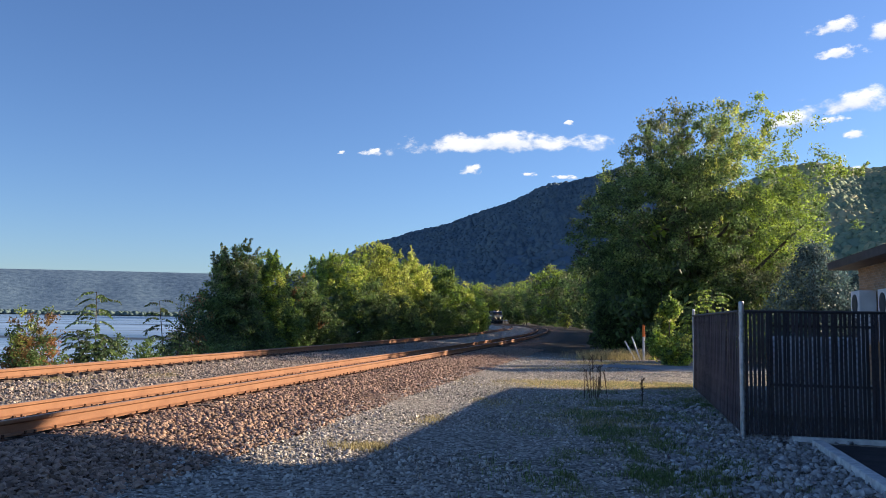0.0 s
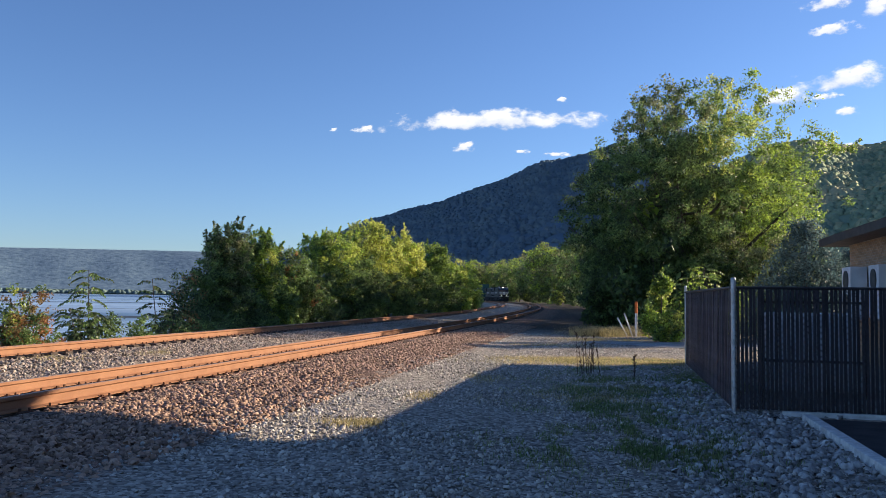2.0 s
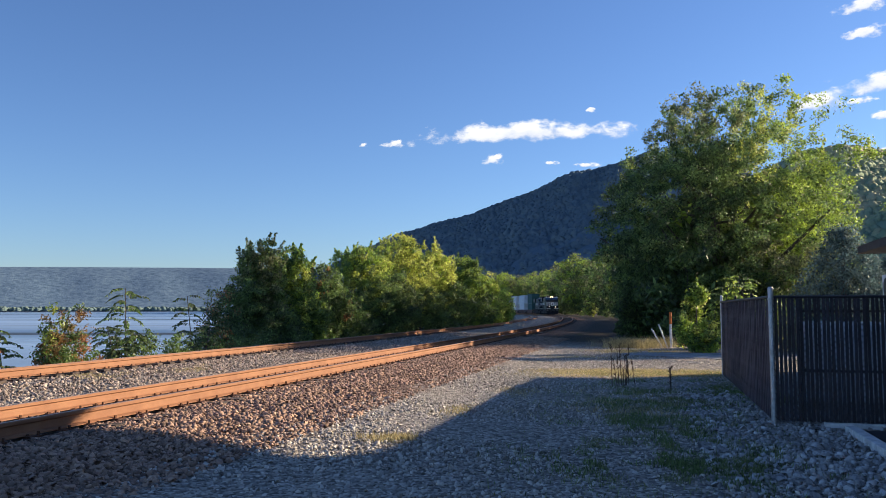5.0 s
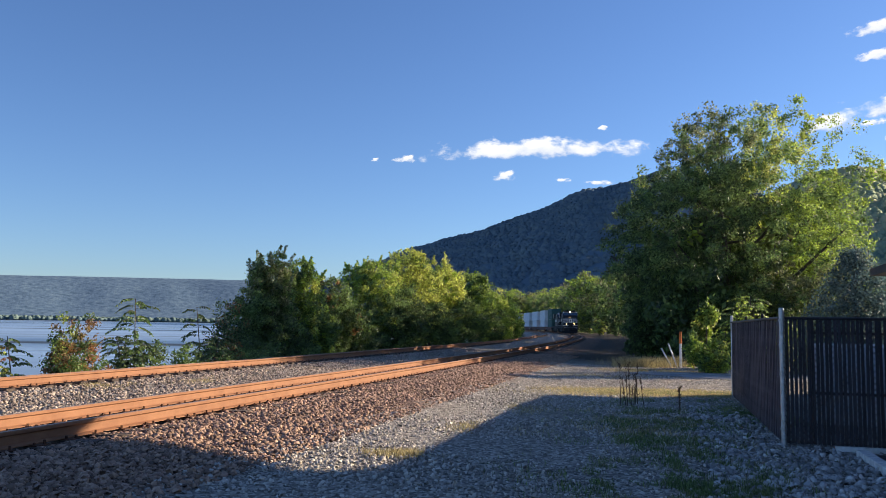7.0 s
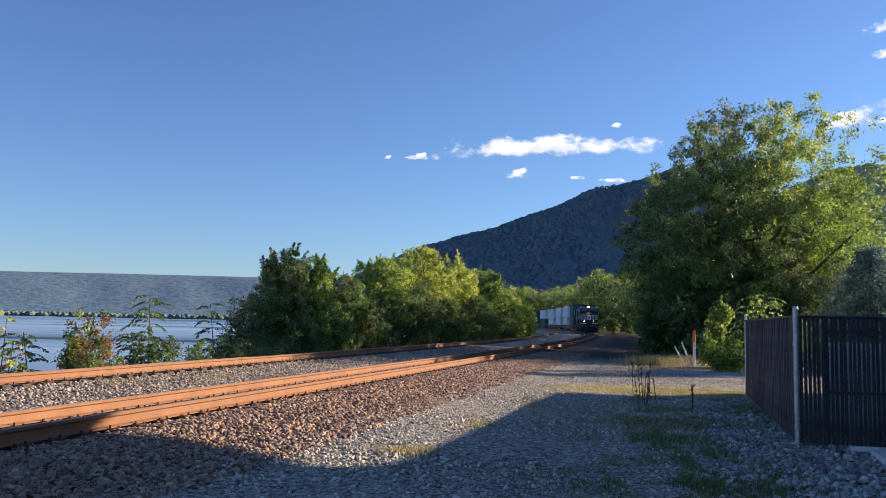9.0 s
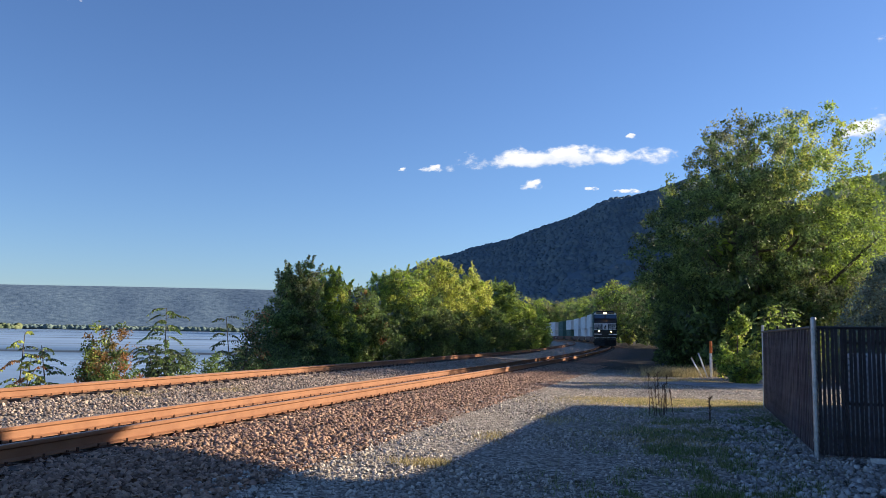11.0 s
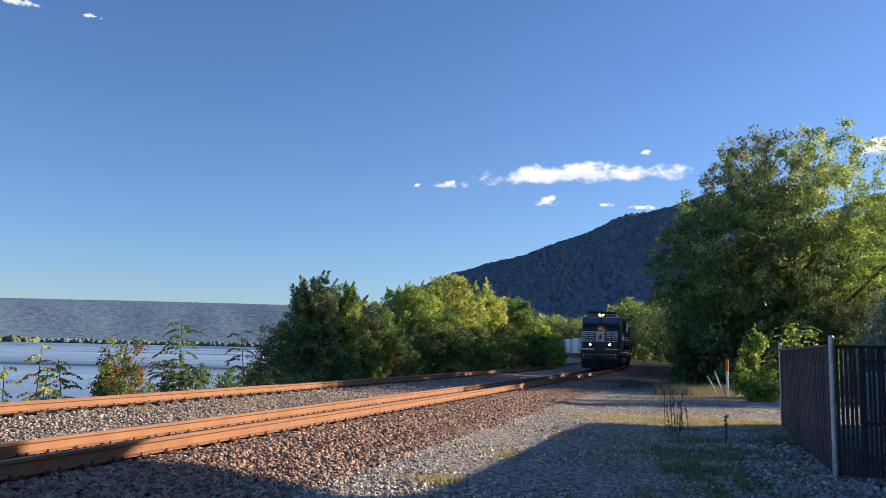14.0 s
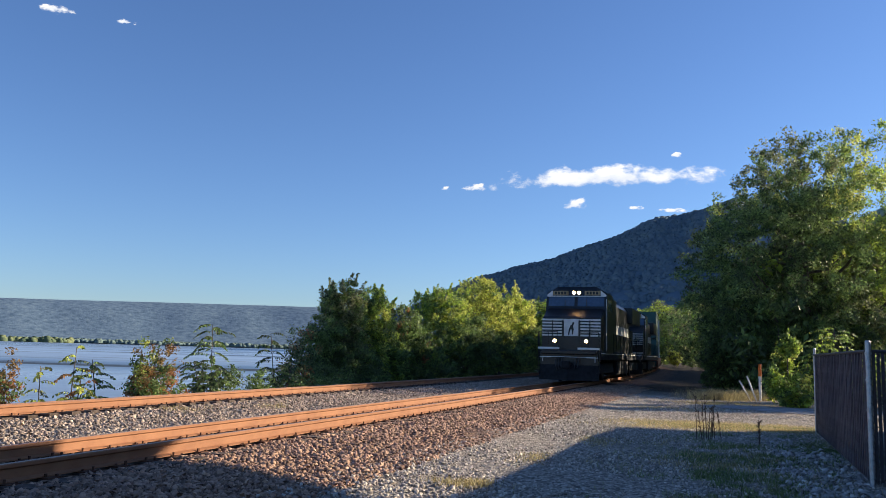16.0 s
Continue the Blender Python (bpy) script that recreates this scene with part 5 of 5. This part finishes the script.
blades("straw_grass", "dry straw-coloured grass in the gravel", M["straw"], [(-0.9, 10.1, 0.45, 0.3, 1400, -0.1), (0.1, 12.9, 0.5, 0.6, 1200, -0.05), (0.9, 15.6, 0.6, 0.9, 900, 0), (3.6, 20.6, 2.2, 1.1, 14000, -0.35), (5.4, 20.4, 1.5, 1.1, 12000, -0.35),
                                                                            (3.6, 27.0, 2.0, 1.2, 2500, -0.05), (6.4, 31.0, 1.7, 1.3, 6000, -0.3), (2.6, 13.5, 1.4, 3.2, 5000, 0.05), (-8.2, 17.6, 0.6, 1.0, 900, -0.1), (-6.9, 20.0, 0.5, 1.0, 600, -0.1)], 0.065, 5, width=0.004)
blades("tall_dry_grass", "tall dry brown grass and brush beside the marker post", M["straw"], [(6.9, 34.6, 1.2, 1.3, 5200, -0.15), (8.4, 35.8, 1.4, 1.2, 4200, -0.1)], 0.42, 6, width=0.004, spread=0.9)
blades("green_grass", "patchy green grass in the gravel", M["grass"], [(1.9, 8.6, 1.2, 1.6, 11000, 0.02), (2.5, 11.0, 1.2, 2.4, 12000, 0.05), (3.3, 14.6, 1.6, 2.4, 13000, 0.0), (5.2, 15.8, 0.7, 1.8, 9000, -0.2), (3.0, 8.4, 0.9, 1.2, 4000, 0.25), (4.6, 20.4, 2.0, 0.7, 6000, -0.1), (4.2, 18.2, 2.0, 0.8, 3500, 0.1)], 0.07, 7, width=0.0035, spread=0.9)
weed_stalk(3.1, 17.0, 1.0, 5, 1)
weed_stalk(3.35, 17.3, 0.9, 4, 2)
weed_stalk(4.0, 16.2, 0.6, 2, 3)


# ---- train ----
def quad_sheet(bm, pts):
    bm.faces.new([bm.verts.new(p) for p in pts])


def build_loco(name, label):
    """Front at y = 0, body towards +y; z = 0 at the rail's top."""
    lo = thing(name, label, "locomotive", group="locomotives")
    W = 1.52
    # frame with its front plate and walkway
    part("frame", boxes(((-W, 0.55, 1.12), (W, 21.6, 1.55)), bevel=0.03), M["under"], lo)
    part("side_sill_stripe", boxes(((W, 0.6, 1.42), (W + 0.012, 21.5, 1.46))), M["white"], lo, "thin white sill stripe")
    part("anticlimber", boxes(((-1.35, 0.22, 1.36), (1.35, 0.6, 1.56)), bevel=0.04), M["black"], lo)
    part("walkway_edge", boxes(((-1.5, 0.2, 1.60), (-0.45, 0.26, 1.70)), ((0.45, 0.2, 1.60), (1.5, 0.26, 1.70))), M["white"], lo, "white walkway edge")
    # front plate, plow, coupler, steps
    part("pilot_plate", boxes(((-1.42, 0.42, 0.62), (1.42, 0.6, 1.5)), bevel=0.02), M["black"], lo)
    bm = bmesh.new()
    vs = [bm.verts.new(p) for p in ((-1.45, 0.42, 0.85), (0, 0.02, 0.85), (1.45, 0.42, 0.85), (1.45, 0.3, 0.12), (0, -0.14, 0.12), (-1.45, 0.3, 0.12), (-1.45, 0.5, 0.85), (1.45, 0.5, 0.85), (1.45, 0.5, 0.12), (-1.45, 0.5, 0.12))]
    for f in ((0, 1, 4, 5), (1, 2, 3, 4), (0, 6, 7, 2, 1), (5, 4, 3, 8, 9), (0, 5, 9, 6), (2, 7, 8, 3), (6, 9, 8, 7)):
        bm.faces.new([vs[i] for i in f])
    bmesh.ops.recalc_face_normals(bm, faces=bm.faces[:])
    part("snow_plow", bm, M["under"], lo, "black steel plow")
    cp = part("coupler", boxes(((-0.12, -0.35, 0.74), (0.12, 0.45, 0.98)), ((-0.2, -0.5, 0.68), (0.2, -0.25, 1.04)), bevel=0.04), M["under"], lo, "steel knuckle coupler")
    for i in range(5):
        # air hoses hang either side of the coupler
        x = (-0.62, -0.48, -0.34, 0.36, 0.52)[i]
        hose = bmesh.new()
        pts = [Vector((x, 0.36, 1.2)), Vector((x * 0.97, 0.12, 1.0)), Vector((x * 0.93, 0.04, 0.78)), Vector((x * 0.85, 0.10, 0.60 + 0.03 * i))]
        for a, b in zip(pts, pts[1:]):
            tube(hose, a, b, 0.026, seg=7)
        part("air_hose", hose, M["lamp_rim"], lo, "black rubber air hose")
    part("uncoupling_lever", boxes(((-1.3, 0.30, 1.22), (1.3, 0.33, 1.25)), ((-1.3, 0.28, 1.0), (-1.26, 0.33, 1.25)), ((1.26, 0.28, 1.0), (1.3, 0.33, 1.25))), M["galv"], lo, "thin steel uncoupling lever")
    for sx in (-1, 1):
        part("step_edge", boxes(((min(sx * 0.85, sx * 1.42), 0.26, 1.20), (max(sx * 0.85, sx * 1.42), 0.29, 1.235))), M["white"], lo, "pale worn step edge")
        part("windscreen_wiper", boxes(((sx * 0.55 - 0.012, 2.18, 3.80), (sx * 0.55 + 0.012, 2.22, 4.16))), M["lamp_rim"], lo)
        st = boxes(*[((min(sx * 0.95, sx * 1.5), 0.3 + 0.12 * i, 0.45 + 0.3 * i), (max(sx * 0.95, sx * 1.5), 0.62, 0.49 + 0.3 * i)) for i in range(4)])
        part("steps", st, M["under"], lo, "grimy boarding steps")
        bm = bmesh.new()
        for px, py in ((0.55, 0.26), (1.0, 0.26), (1.45, 0.26)):
            tube(bm, (sx * px, py, 1.55), (sx * px, py, 2.45), 0.018, seg=6)
        tube(bm, (sx * 0.55, 0.26, 2.45), (sx * 1.45, 0.26, 2.45), 0.018, seg=6)
        tube(bm, (sx * 1.5, 0.3, 0.5), (sx * 1.5, 0.3, 2.4), 0.02, seg=6)
        part("front_handrail", bm, M["black"], lo, "thin handrail")
        bm = bmesh.new()
        for i in range(11):
            yy = 5.6 + i * 1.55
            tube(bm, (sx * 1.47, yy, 1.55), (sx * 1.47, yy, 2.5), 0.016, seg=6)
        tube(bm, (sx * 1.47, 5.6, 2.5), (sx * 1.47, 21.1, 2.5), 0.018, seg=6)
        part("side_handrail", bm, M["under"], lo, "thin side handrail")
    # nose with sloped top
    prof = [(0.95, 1.45), (0.95, 3.12), (1.08, 3.22), (2.35, 3.74), (2.35, 1.45)]
    bm = prism(bmesh.new(), prof, -1.46, 1.46)
    bmesh.ops.bevel(bm, geom=[e for e in bm.edges if abs(e.verts[0].co.x) == abs(e.verts[1].co.x)], offset=0.05, segments=2, affect="EDGES")
    nose = part("nose", bm, M["black"], lo, "black sloped nose")
    # white stripes on the nose, broken by the plain badge in the middle
    for i in range(6):
        z = 2.26 + i * 0.152
        if i == 5:
            part("nose_stripe", boxes(((-1.45, 0.93, z), (1.45, 0.95, z + 0.09))), M["white"], nose, "white nose stripe")
            continue
        for sx in (-1, 1):
            part("nose_stripe", boxes(((min(sx * 0.46, sx * 1.45), 0.93, z), (max(sx * 0.46, sx * 1.45), 0.95, z + 0.085))), M["white"], nose, "white nose stripe")
    part("nose_panel", boxes(((-0.36, 0.932, 2.26), (0.36, 0.95, 3.02))), M["white"], nose, "white square nose panel")
    bm = bmesh.new()
    for pts in (((-0.16, 2.32), (-0.10, 2.32), (-0.02, 2.62), (-0.10, 2.66)), ((0.04, 2.34), (0.10, 2.34), (0.12, 2.58), (0.03, 2.64)), ((-0.10, 2.60), (0.14, 2.56), (0.10, 2.74), (-0.02, 2.82)), ((0.0, 2.74), (0.10, 2.74), (0.16, 2.94), (0.08, 2.96))):
        quad_sheet(bm, [(x, 0.920, z) for x, z in pts])
    for f in bmesh.ops.extrude_face_region(bm, geom=bm.faces[:])["geom"]:
        if isinstance(f, bmesh.types.BMVert):
            f.co.y += 0.01
    part("nose_badge", bm, M["black"], nose, "plain black badge")
    part("nose_grab_rail", boxes(((-0.43, 0.88, 2.1), (-0.39, 0.92, 3.05)), ((0.39, 0.88, 2.1), (0.43, 0.92, 3.05)), ((-0.95, 0.88, 2.1), (-0.91, 0.92, 3.05)), ((0.91, 0.88, 2.1), (0.95, 0.92, 3.05))), M["black"], nose)
    # cab
    cprof = [(2.2, 1.45), (2.2, 3.55), (2.42, 4.34), (2.50, 4.70), (2.62, 4.84), (4.7, 4.84), (4.7, 1.45)]
    bm = bmesh.new()
    rings = []
    for x, dz in ((-1.55, -0.32), (-1.0, 0.0), (1.0, 0.0), (1.55, -0.32)):
        rings.append([bm.verts.new((x, y, z + (dz if z > 4.6 else 0))) for y, z in cprof])
    n = len(cprof)
    for a, b in zip(rings, rings[1:]):
        for i in range(n):
            j = (i + 1) % n
            bm.faces.new((a[i], a[j], b[j], b[i]))
    bm.faces.new(list(reversed(rings[0])))
    bm.faces.new(rings[-1])
    bmesh.ops.recalc_face_normals(bm, faces=bm.faces[:])
    cab = part("cab", bm, M["black"], lo, "black wide cab")
    for sx in (-1, 1):
        bm = bmesh.new()
        x0, x1 = sorted((sx * 0.08, sx * 1.42))
        za, zb = 3.82, 4.29
        ya, yb = 2.2 + (za - 3.55) / 0.79 * 0.22, 2.2 + (zb - 3.55) / 0.79 * 0.22
        vs = [(x0, ya - 0.02, za), (x1, ya - 0.02, za), (x1, yb - 0.02, zb), (x0, yb - 0.02, zb)]
        quad_sheet(bm, vs)
        r = bmesh.ops.extrude_face_region(bm, geom=bm.faces[:])
        for f in r["geom"]:
            if isinstance(f, bmesh.types.BMVert):
                f.co.y += 0.03
        part("windscreen", bm, M["glass"], cab, "dark front window")
        part("side_window", boxes(((sx * 1.545 - 0.012, 2.9, 3.65), (sx * 1.545 + 0.012, 3.5, 4.25)), ((sx * 1.545 - 0.012, 3.6, 3.65), (sx * 1.545 + 0.012, 4.3, 4.25))), M["glass"], cab, "dark side windows")
        bm = boxes(((min(sx * 0.42, sx * 1.22), 2.41, 4.40), (max(sx * 0.42, sx * 1.22), 2.60, 4.62)))
        nb = part("number_board", bm, M["brass"], cab, "lit tan number board with dark bars")
        part("number_bars", boxes(*[((sx * 0.82 - 0.3 + 0.16 * i, 2.40, 4.44), (sx * 0.82 - 0.2 + 0.16 * i, 2.41, 4.58)) for i in range(4)]), M["black"], nb)
    for sx in (-1, 1):
        bm = bmesh.new()
        quad_sheet(bm, [(sx * x, 2.405, z) for x, z in ((1.24, 4.64), (1.24, 4.38), (1.54, 4.36), (1.50, 4.44))])
        for f in bmesh.ops.extrude_face_region(bm, geom=bm.faces[:])["geom"]:
            if isinstance(f, bmesh.types.BMVert):
                f.co.y += 0.06
        part("brow_panel", bm, M["white"], cab, "white sloped brow panel")
    part("window_trim", boxes(((-1.5, 2.37, 4.32), (1.5, 2.44, 4.37))), M["white"], cab, "pale trim above the windows")
    part("cab_corner_stripe", boxes(((1.53, 2.26, 1.6), (1.56, 2.36, 4.2))), M["white"], cab, "white corner stripe")
    # lights
    for x, y, z, r, nm in ((-0.13, 2.42, 4.52, 0.09, "headlight"), (0.13, 2.42, 4.52, 0.09, "headlight"), (-0.78, 0.72, 2.02, 0.09, "ditch_light"), (0.78, 0.72, 2.02, 0.09, "ditch_light")):
        hs = bmesh.new()
        tube(hs, (x, y - 0.02, z), (x, y + 0.4, z), r * 1.2, seg=18)
        h = part(nm, hs, M["lamp_rim"], lo, "round lamp housing")
        hs = bmesh.new()
        bmesh.ops.create_uvsphere(hs, u_segments=14, v_segments=8, radius=r, matrix=Matrix.Translation((x, y - 0.02, z)) @ Matrix.Diagonal((1, 0.35, 1, 1)))
        part("lens", hs, M["lamp"], h, "glowing warm lamp")
    # hood, radiator, roof gear
    prof_h = [(-1.12, 1.45), (-1.12, 4.25), (-0.85, 4.55), (0.85, 4.55), (1.12, 4.25), (1.12, 1.45)]
    bm = prism(bmesh.new(), prof_h, 4.7, 16.8)
    bm.transform(Matrix(((0, 1, 0, 0), (1, 0, 0, 0), (0, 0, 1, 0), (0, 0, 0, 1))))
    bmesh.ops.recalc_face_normals(bm, faces=bm.faces[:])
    part("long_hood", bm, M["black"], lo, "black engine hood")
    part("radiator_wing", boxes(((-1.45, 15.6, 3.5), (1.45, 20.6, 4.56)), ((-0.92, 16.8, 1.55), (0.92, 20.9, 3.2)), bevel=0.05), M["black"], lo, "overhanging radiator housing")
    part("blower_housing", boxes(((-1.42, 4.72, 1.5), (1.42, 7.4, 4.45)), bevel=0.06), M["black"], lo)
    part("exhaust_stack", boxes(((-0.35, 12, 4.5), (0.35, 13.1, 4.72)), bevel=0.03), M["under"], lo)
    part("horn", boxes(((-0.3, 6.2, 4.4), (0.3, 6.6, 4.72))), M["under"], lo)
    for i in range(8):
        part("hood_door", boxes(((1.12, 7.5 + i * 1.12, 1.75), (1.135, 8.5 + i * 1.12, 3.5))), M["black"], lo)
        part("hood_door", boxes(((-1.135, 7.5 + i * 1.12, 1.75), (-1.12, 8.5 + i * 1.12, 3.5))), M["black"], lo)
    for sx in (-1, 1):
        part("side_lettering_bars", boxes(*[((sx * 1.142 - 0.006, 8.2 + i * 0.72, 2.6), (sx * 1.142 + 0.006, 8.65 + i * 0.72, 3.15)) for i in range(11)]), M["white"], lo, "plain white bars in place of lettering")
    part("fuel_tank", boxes(((-1.4, 8.0, 0.28), (1.4, 13.6, 1.12)), bevel=0.15), M["under"], lo)
    # bogies with wheels
    for c in (4.2, 17.6):
        bg = part("bogie", boxes(((-1.32, c - 2.6, 0.45), (-1.05, c + 2.6, 0.95)), ((1.05, c - 2.6, 0.45), (1.32, c + 2.6, 0.95)), ((-1.05, c - 0.4, 0.5), (1.05, c + 0.4, 0.9)), bevel=0.05), M["under"], lo, "grimy three-axle bogie frame")
        for a in (-1.9, 0, 1.9):
            bm = bmesh.new()
            for sx in (-0.76, 0.76):
                tube(bm, (sx - 0.07, 0, 0), (sx + 0.07, 0, 0), 0.53, seg=24)
            tube(bm, (-1.2, 0, 0), (1.2, 0, 0), 0.1, seg=10)
            part("wheelset", bm, M["under"], bg, "steel wheels on their axle").location = (0, c + a, 0.53)
    return lo


def corrugated(bm, x, y0, y1, z0, z1, pitch=0.28, deep=0.035):
    n = int((y1 - y0) / pitch)
    prev = None
    for i in range(n * 4 + 1):
        y = y0 + (y1 - y0) * i / (n * 4)
        d = (0, deep, deep, 0)[i % 4]
        q = (bm.verts.new((x - math.copysign(d, x), y, z0)), bm.verts.new((x - math.copysign(d, x), y, z1)))
        if prev:
            bm.faces.new((prev[0], q[0], q[1], prev[1]))
        prev = q


def container_at(parent_name, label, mat, length, z, y, wcar):
    c = part(parent_name, boxes(((-1.18, y + 0.04, z + 0.04), (1.18, y + length - 0.04, z + 2.82))), M[mat], wcar, label)
    bm = boxes(((-1.22, y, z), (-1.14, y + 0.12, z + 2.88)), ((1.14, y, z), (1.22, y + 0.12, z + 2.88)), ((-1.22, y + length - 0.12, z), (-1.14, y + length, z + 2.88)), ((1.14, y + length - 0.12, z), (1.22, y + length, z + 2.88)),
               ((-1.22, y, z + 2.76), (-1.14, y + length, z + 2.88)), ((1.14, y, z + 2.76), (1.22, y + length, z + 2.88)), ((-1.22, y, z), (-1.14, y + length, z + 0.14)), ((1.14, y, z), (1.22, y + length, z + 0.14)))
    part("corner_frame", bm, M[mat], c)
    bm = bmesh.new()
    for x in (-1.205, 1.205):
        corrugated(bm, x, y + 0.12, y + length - 0.12, z + 0.14, z + 2.76)
    part("corrugated_side", bm, M[mat], c)
    return c


def build_well_car(mats, label):
    w = thing("well_car", label, "railway wagon", group="well cars")
    L = 21.8
    part("side_sill", boxes(((-1.42, 3.2, 0.4), (-1.28, L - 3.2, 1.35)), ((1.28, 3.2, 0.4), (1.42, L - 3.2, 1.35)), bevel=0.03), M["well"], w, "rusty brown well side")
    part("floor_pan", boxes(((-1.28, 3.4, 0.3), (1.28, L - 3.4, 0.42))), M["well"], w)
    for y0, y1 in ((0.2, 3.4), (L - 3.4, L - 0.2)):
        part("end_deck", boxes(((-1.4, y0, 1.0), (1.4, y1, 1.3)), bevel=0.04), M["well"], w)
        c = (y0 + y1) / 2
        bg = part("bogie", boxes(((-1.1, c - 1.3, 0.4), (-0.9, c + 1.3, 0.8)), ((0.9, c - 1.3, 0.4), (1.1, c + 1.3, 0.8)), bevel=0.04), M["under"], w)
        for a in (-0.9, 0.9):
            bm = bmesh.new()
            for sx in (-0.76, 0.76):
                tube(bm, (sx - 0.06, c + a, 0.46), (sx + 0.06, c + a, 0.46), 0.46, seg=20)
            tube(bm, (-1.0, c + a, 0.46), (1.0, c + a, 0.46), 0.08, seg=8)
            part("wheelset", bm, M["under"], bg)
    container_at("lower_container", "corrugated steel container riding in the well", mats[0], 12.2, 0.45, 4.8, w)
    container_at("upper_container", "corrugated steel container stacked on top", mats[1], 14.6 if mats[1] == "cont_white" else 12.2, 3.36, 3.6 if mats[1] == "cont_white" else 4.8, w)
    return w


S_END = 3.4


def train_s(t):
    """How far along the line the leading coupler is; the train slows a little as it nears."""
    q = 16 - t
    return S_END + 13.6 * q + 0.11 * q * q


def build_train():
    cars = []
    off = 0.0
    loco = build_loco("locomotive", "black diesel locomotive with white nose stripes and lit headlights")
    cars.append((loco, off, 4.2, 17.6))
    off += 22.3
    second = copy_thing(loco, pose(0, 0, 0))
    tagged(second, "black diesel locomotive coupled behind the leading one")
    for o in second.children_recursive:
        if o.name.startswith("lens"):
            bpy.data.objects.remove(o)
    cars.append((second, off, 4.2, 17.6))
    off += 22.3
    kinds = [("cont_green", "cont_green"), ("cont_white", "cont_white"), ("cont_white", "cont_white"), ("cont_green", "cont_white")]
    made = {}
    for i, k in enumerate((0, 1, 2, 1, 3, 0, 1, 1, 2, 1)):
        if k in made:
            w = copy_thing(made[k], pose(0, 0, 0))
        else:
            w = made[k] = build_well_car(kinds[k], ["well car stacked with green containers", "well car stacked with white containers", "well car with two white containers, one longer", "well car with a white container over a green one"][k])
        cars.append((w, off, 1.8, 20.0))
        off += 22.0
    return cars


def car_pose(s, a, b_):
    p, q = Vector(track(s + a)), Vector(track(s + b_))
    d = (q - p).normalized()
    o = p - d * a
    return pose(o.x, o.y, RAIL1 - 0.005, 0, 0, -math.degrees(math.atan2(d.x, d.y)))


TRAIN = build_train()


def motions():
    for ob, off, a, b_ in TRAIN:
        walk(ob, [(t * 0.5, car_pose(train_s(t * 0.5) + off, a, b_)) for t in range(33)])
    # the locomotives' wheels roll
    for ob, off, a, b_ in TRAIN[:2]:
        for w in ob.children_recursive:
            if w.name.startswith("wheelset"):
                x, y, z = w.location
                walk(w, [(k / 30, pose(x, y, z, math.degrees((train_s(k / 30) - train_s(0)) / -0.53) % 360)) for k in range(481)])


motions()
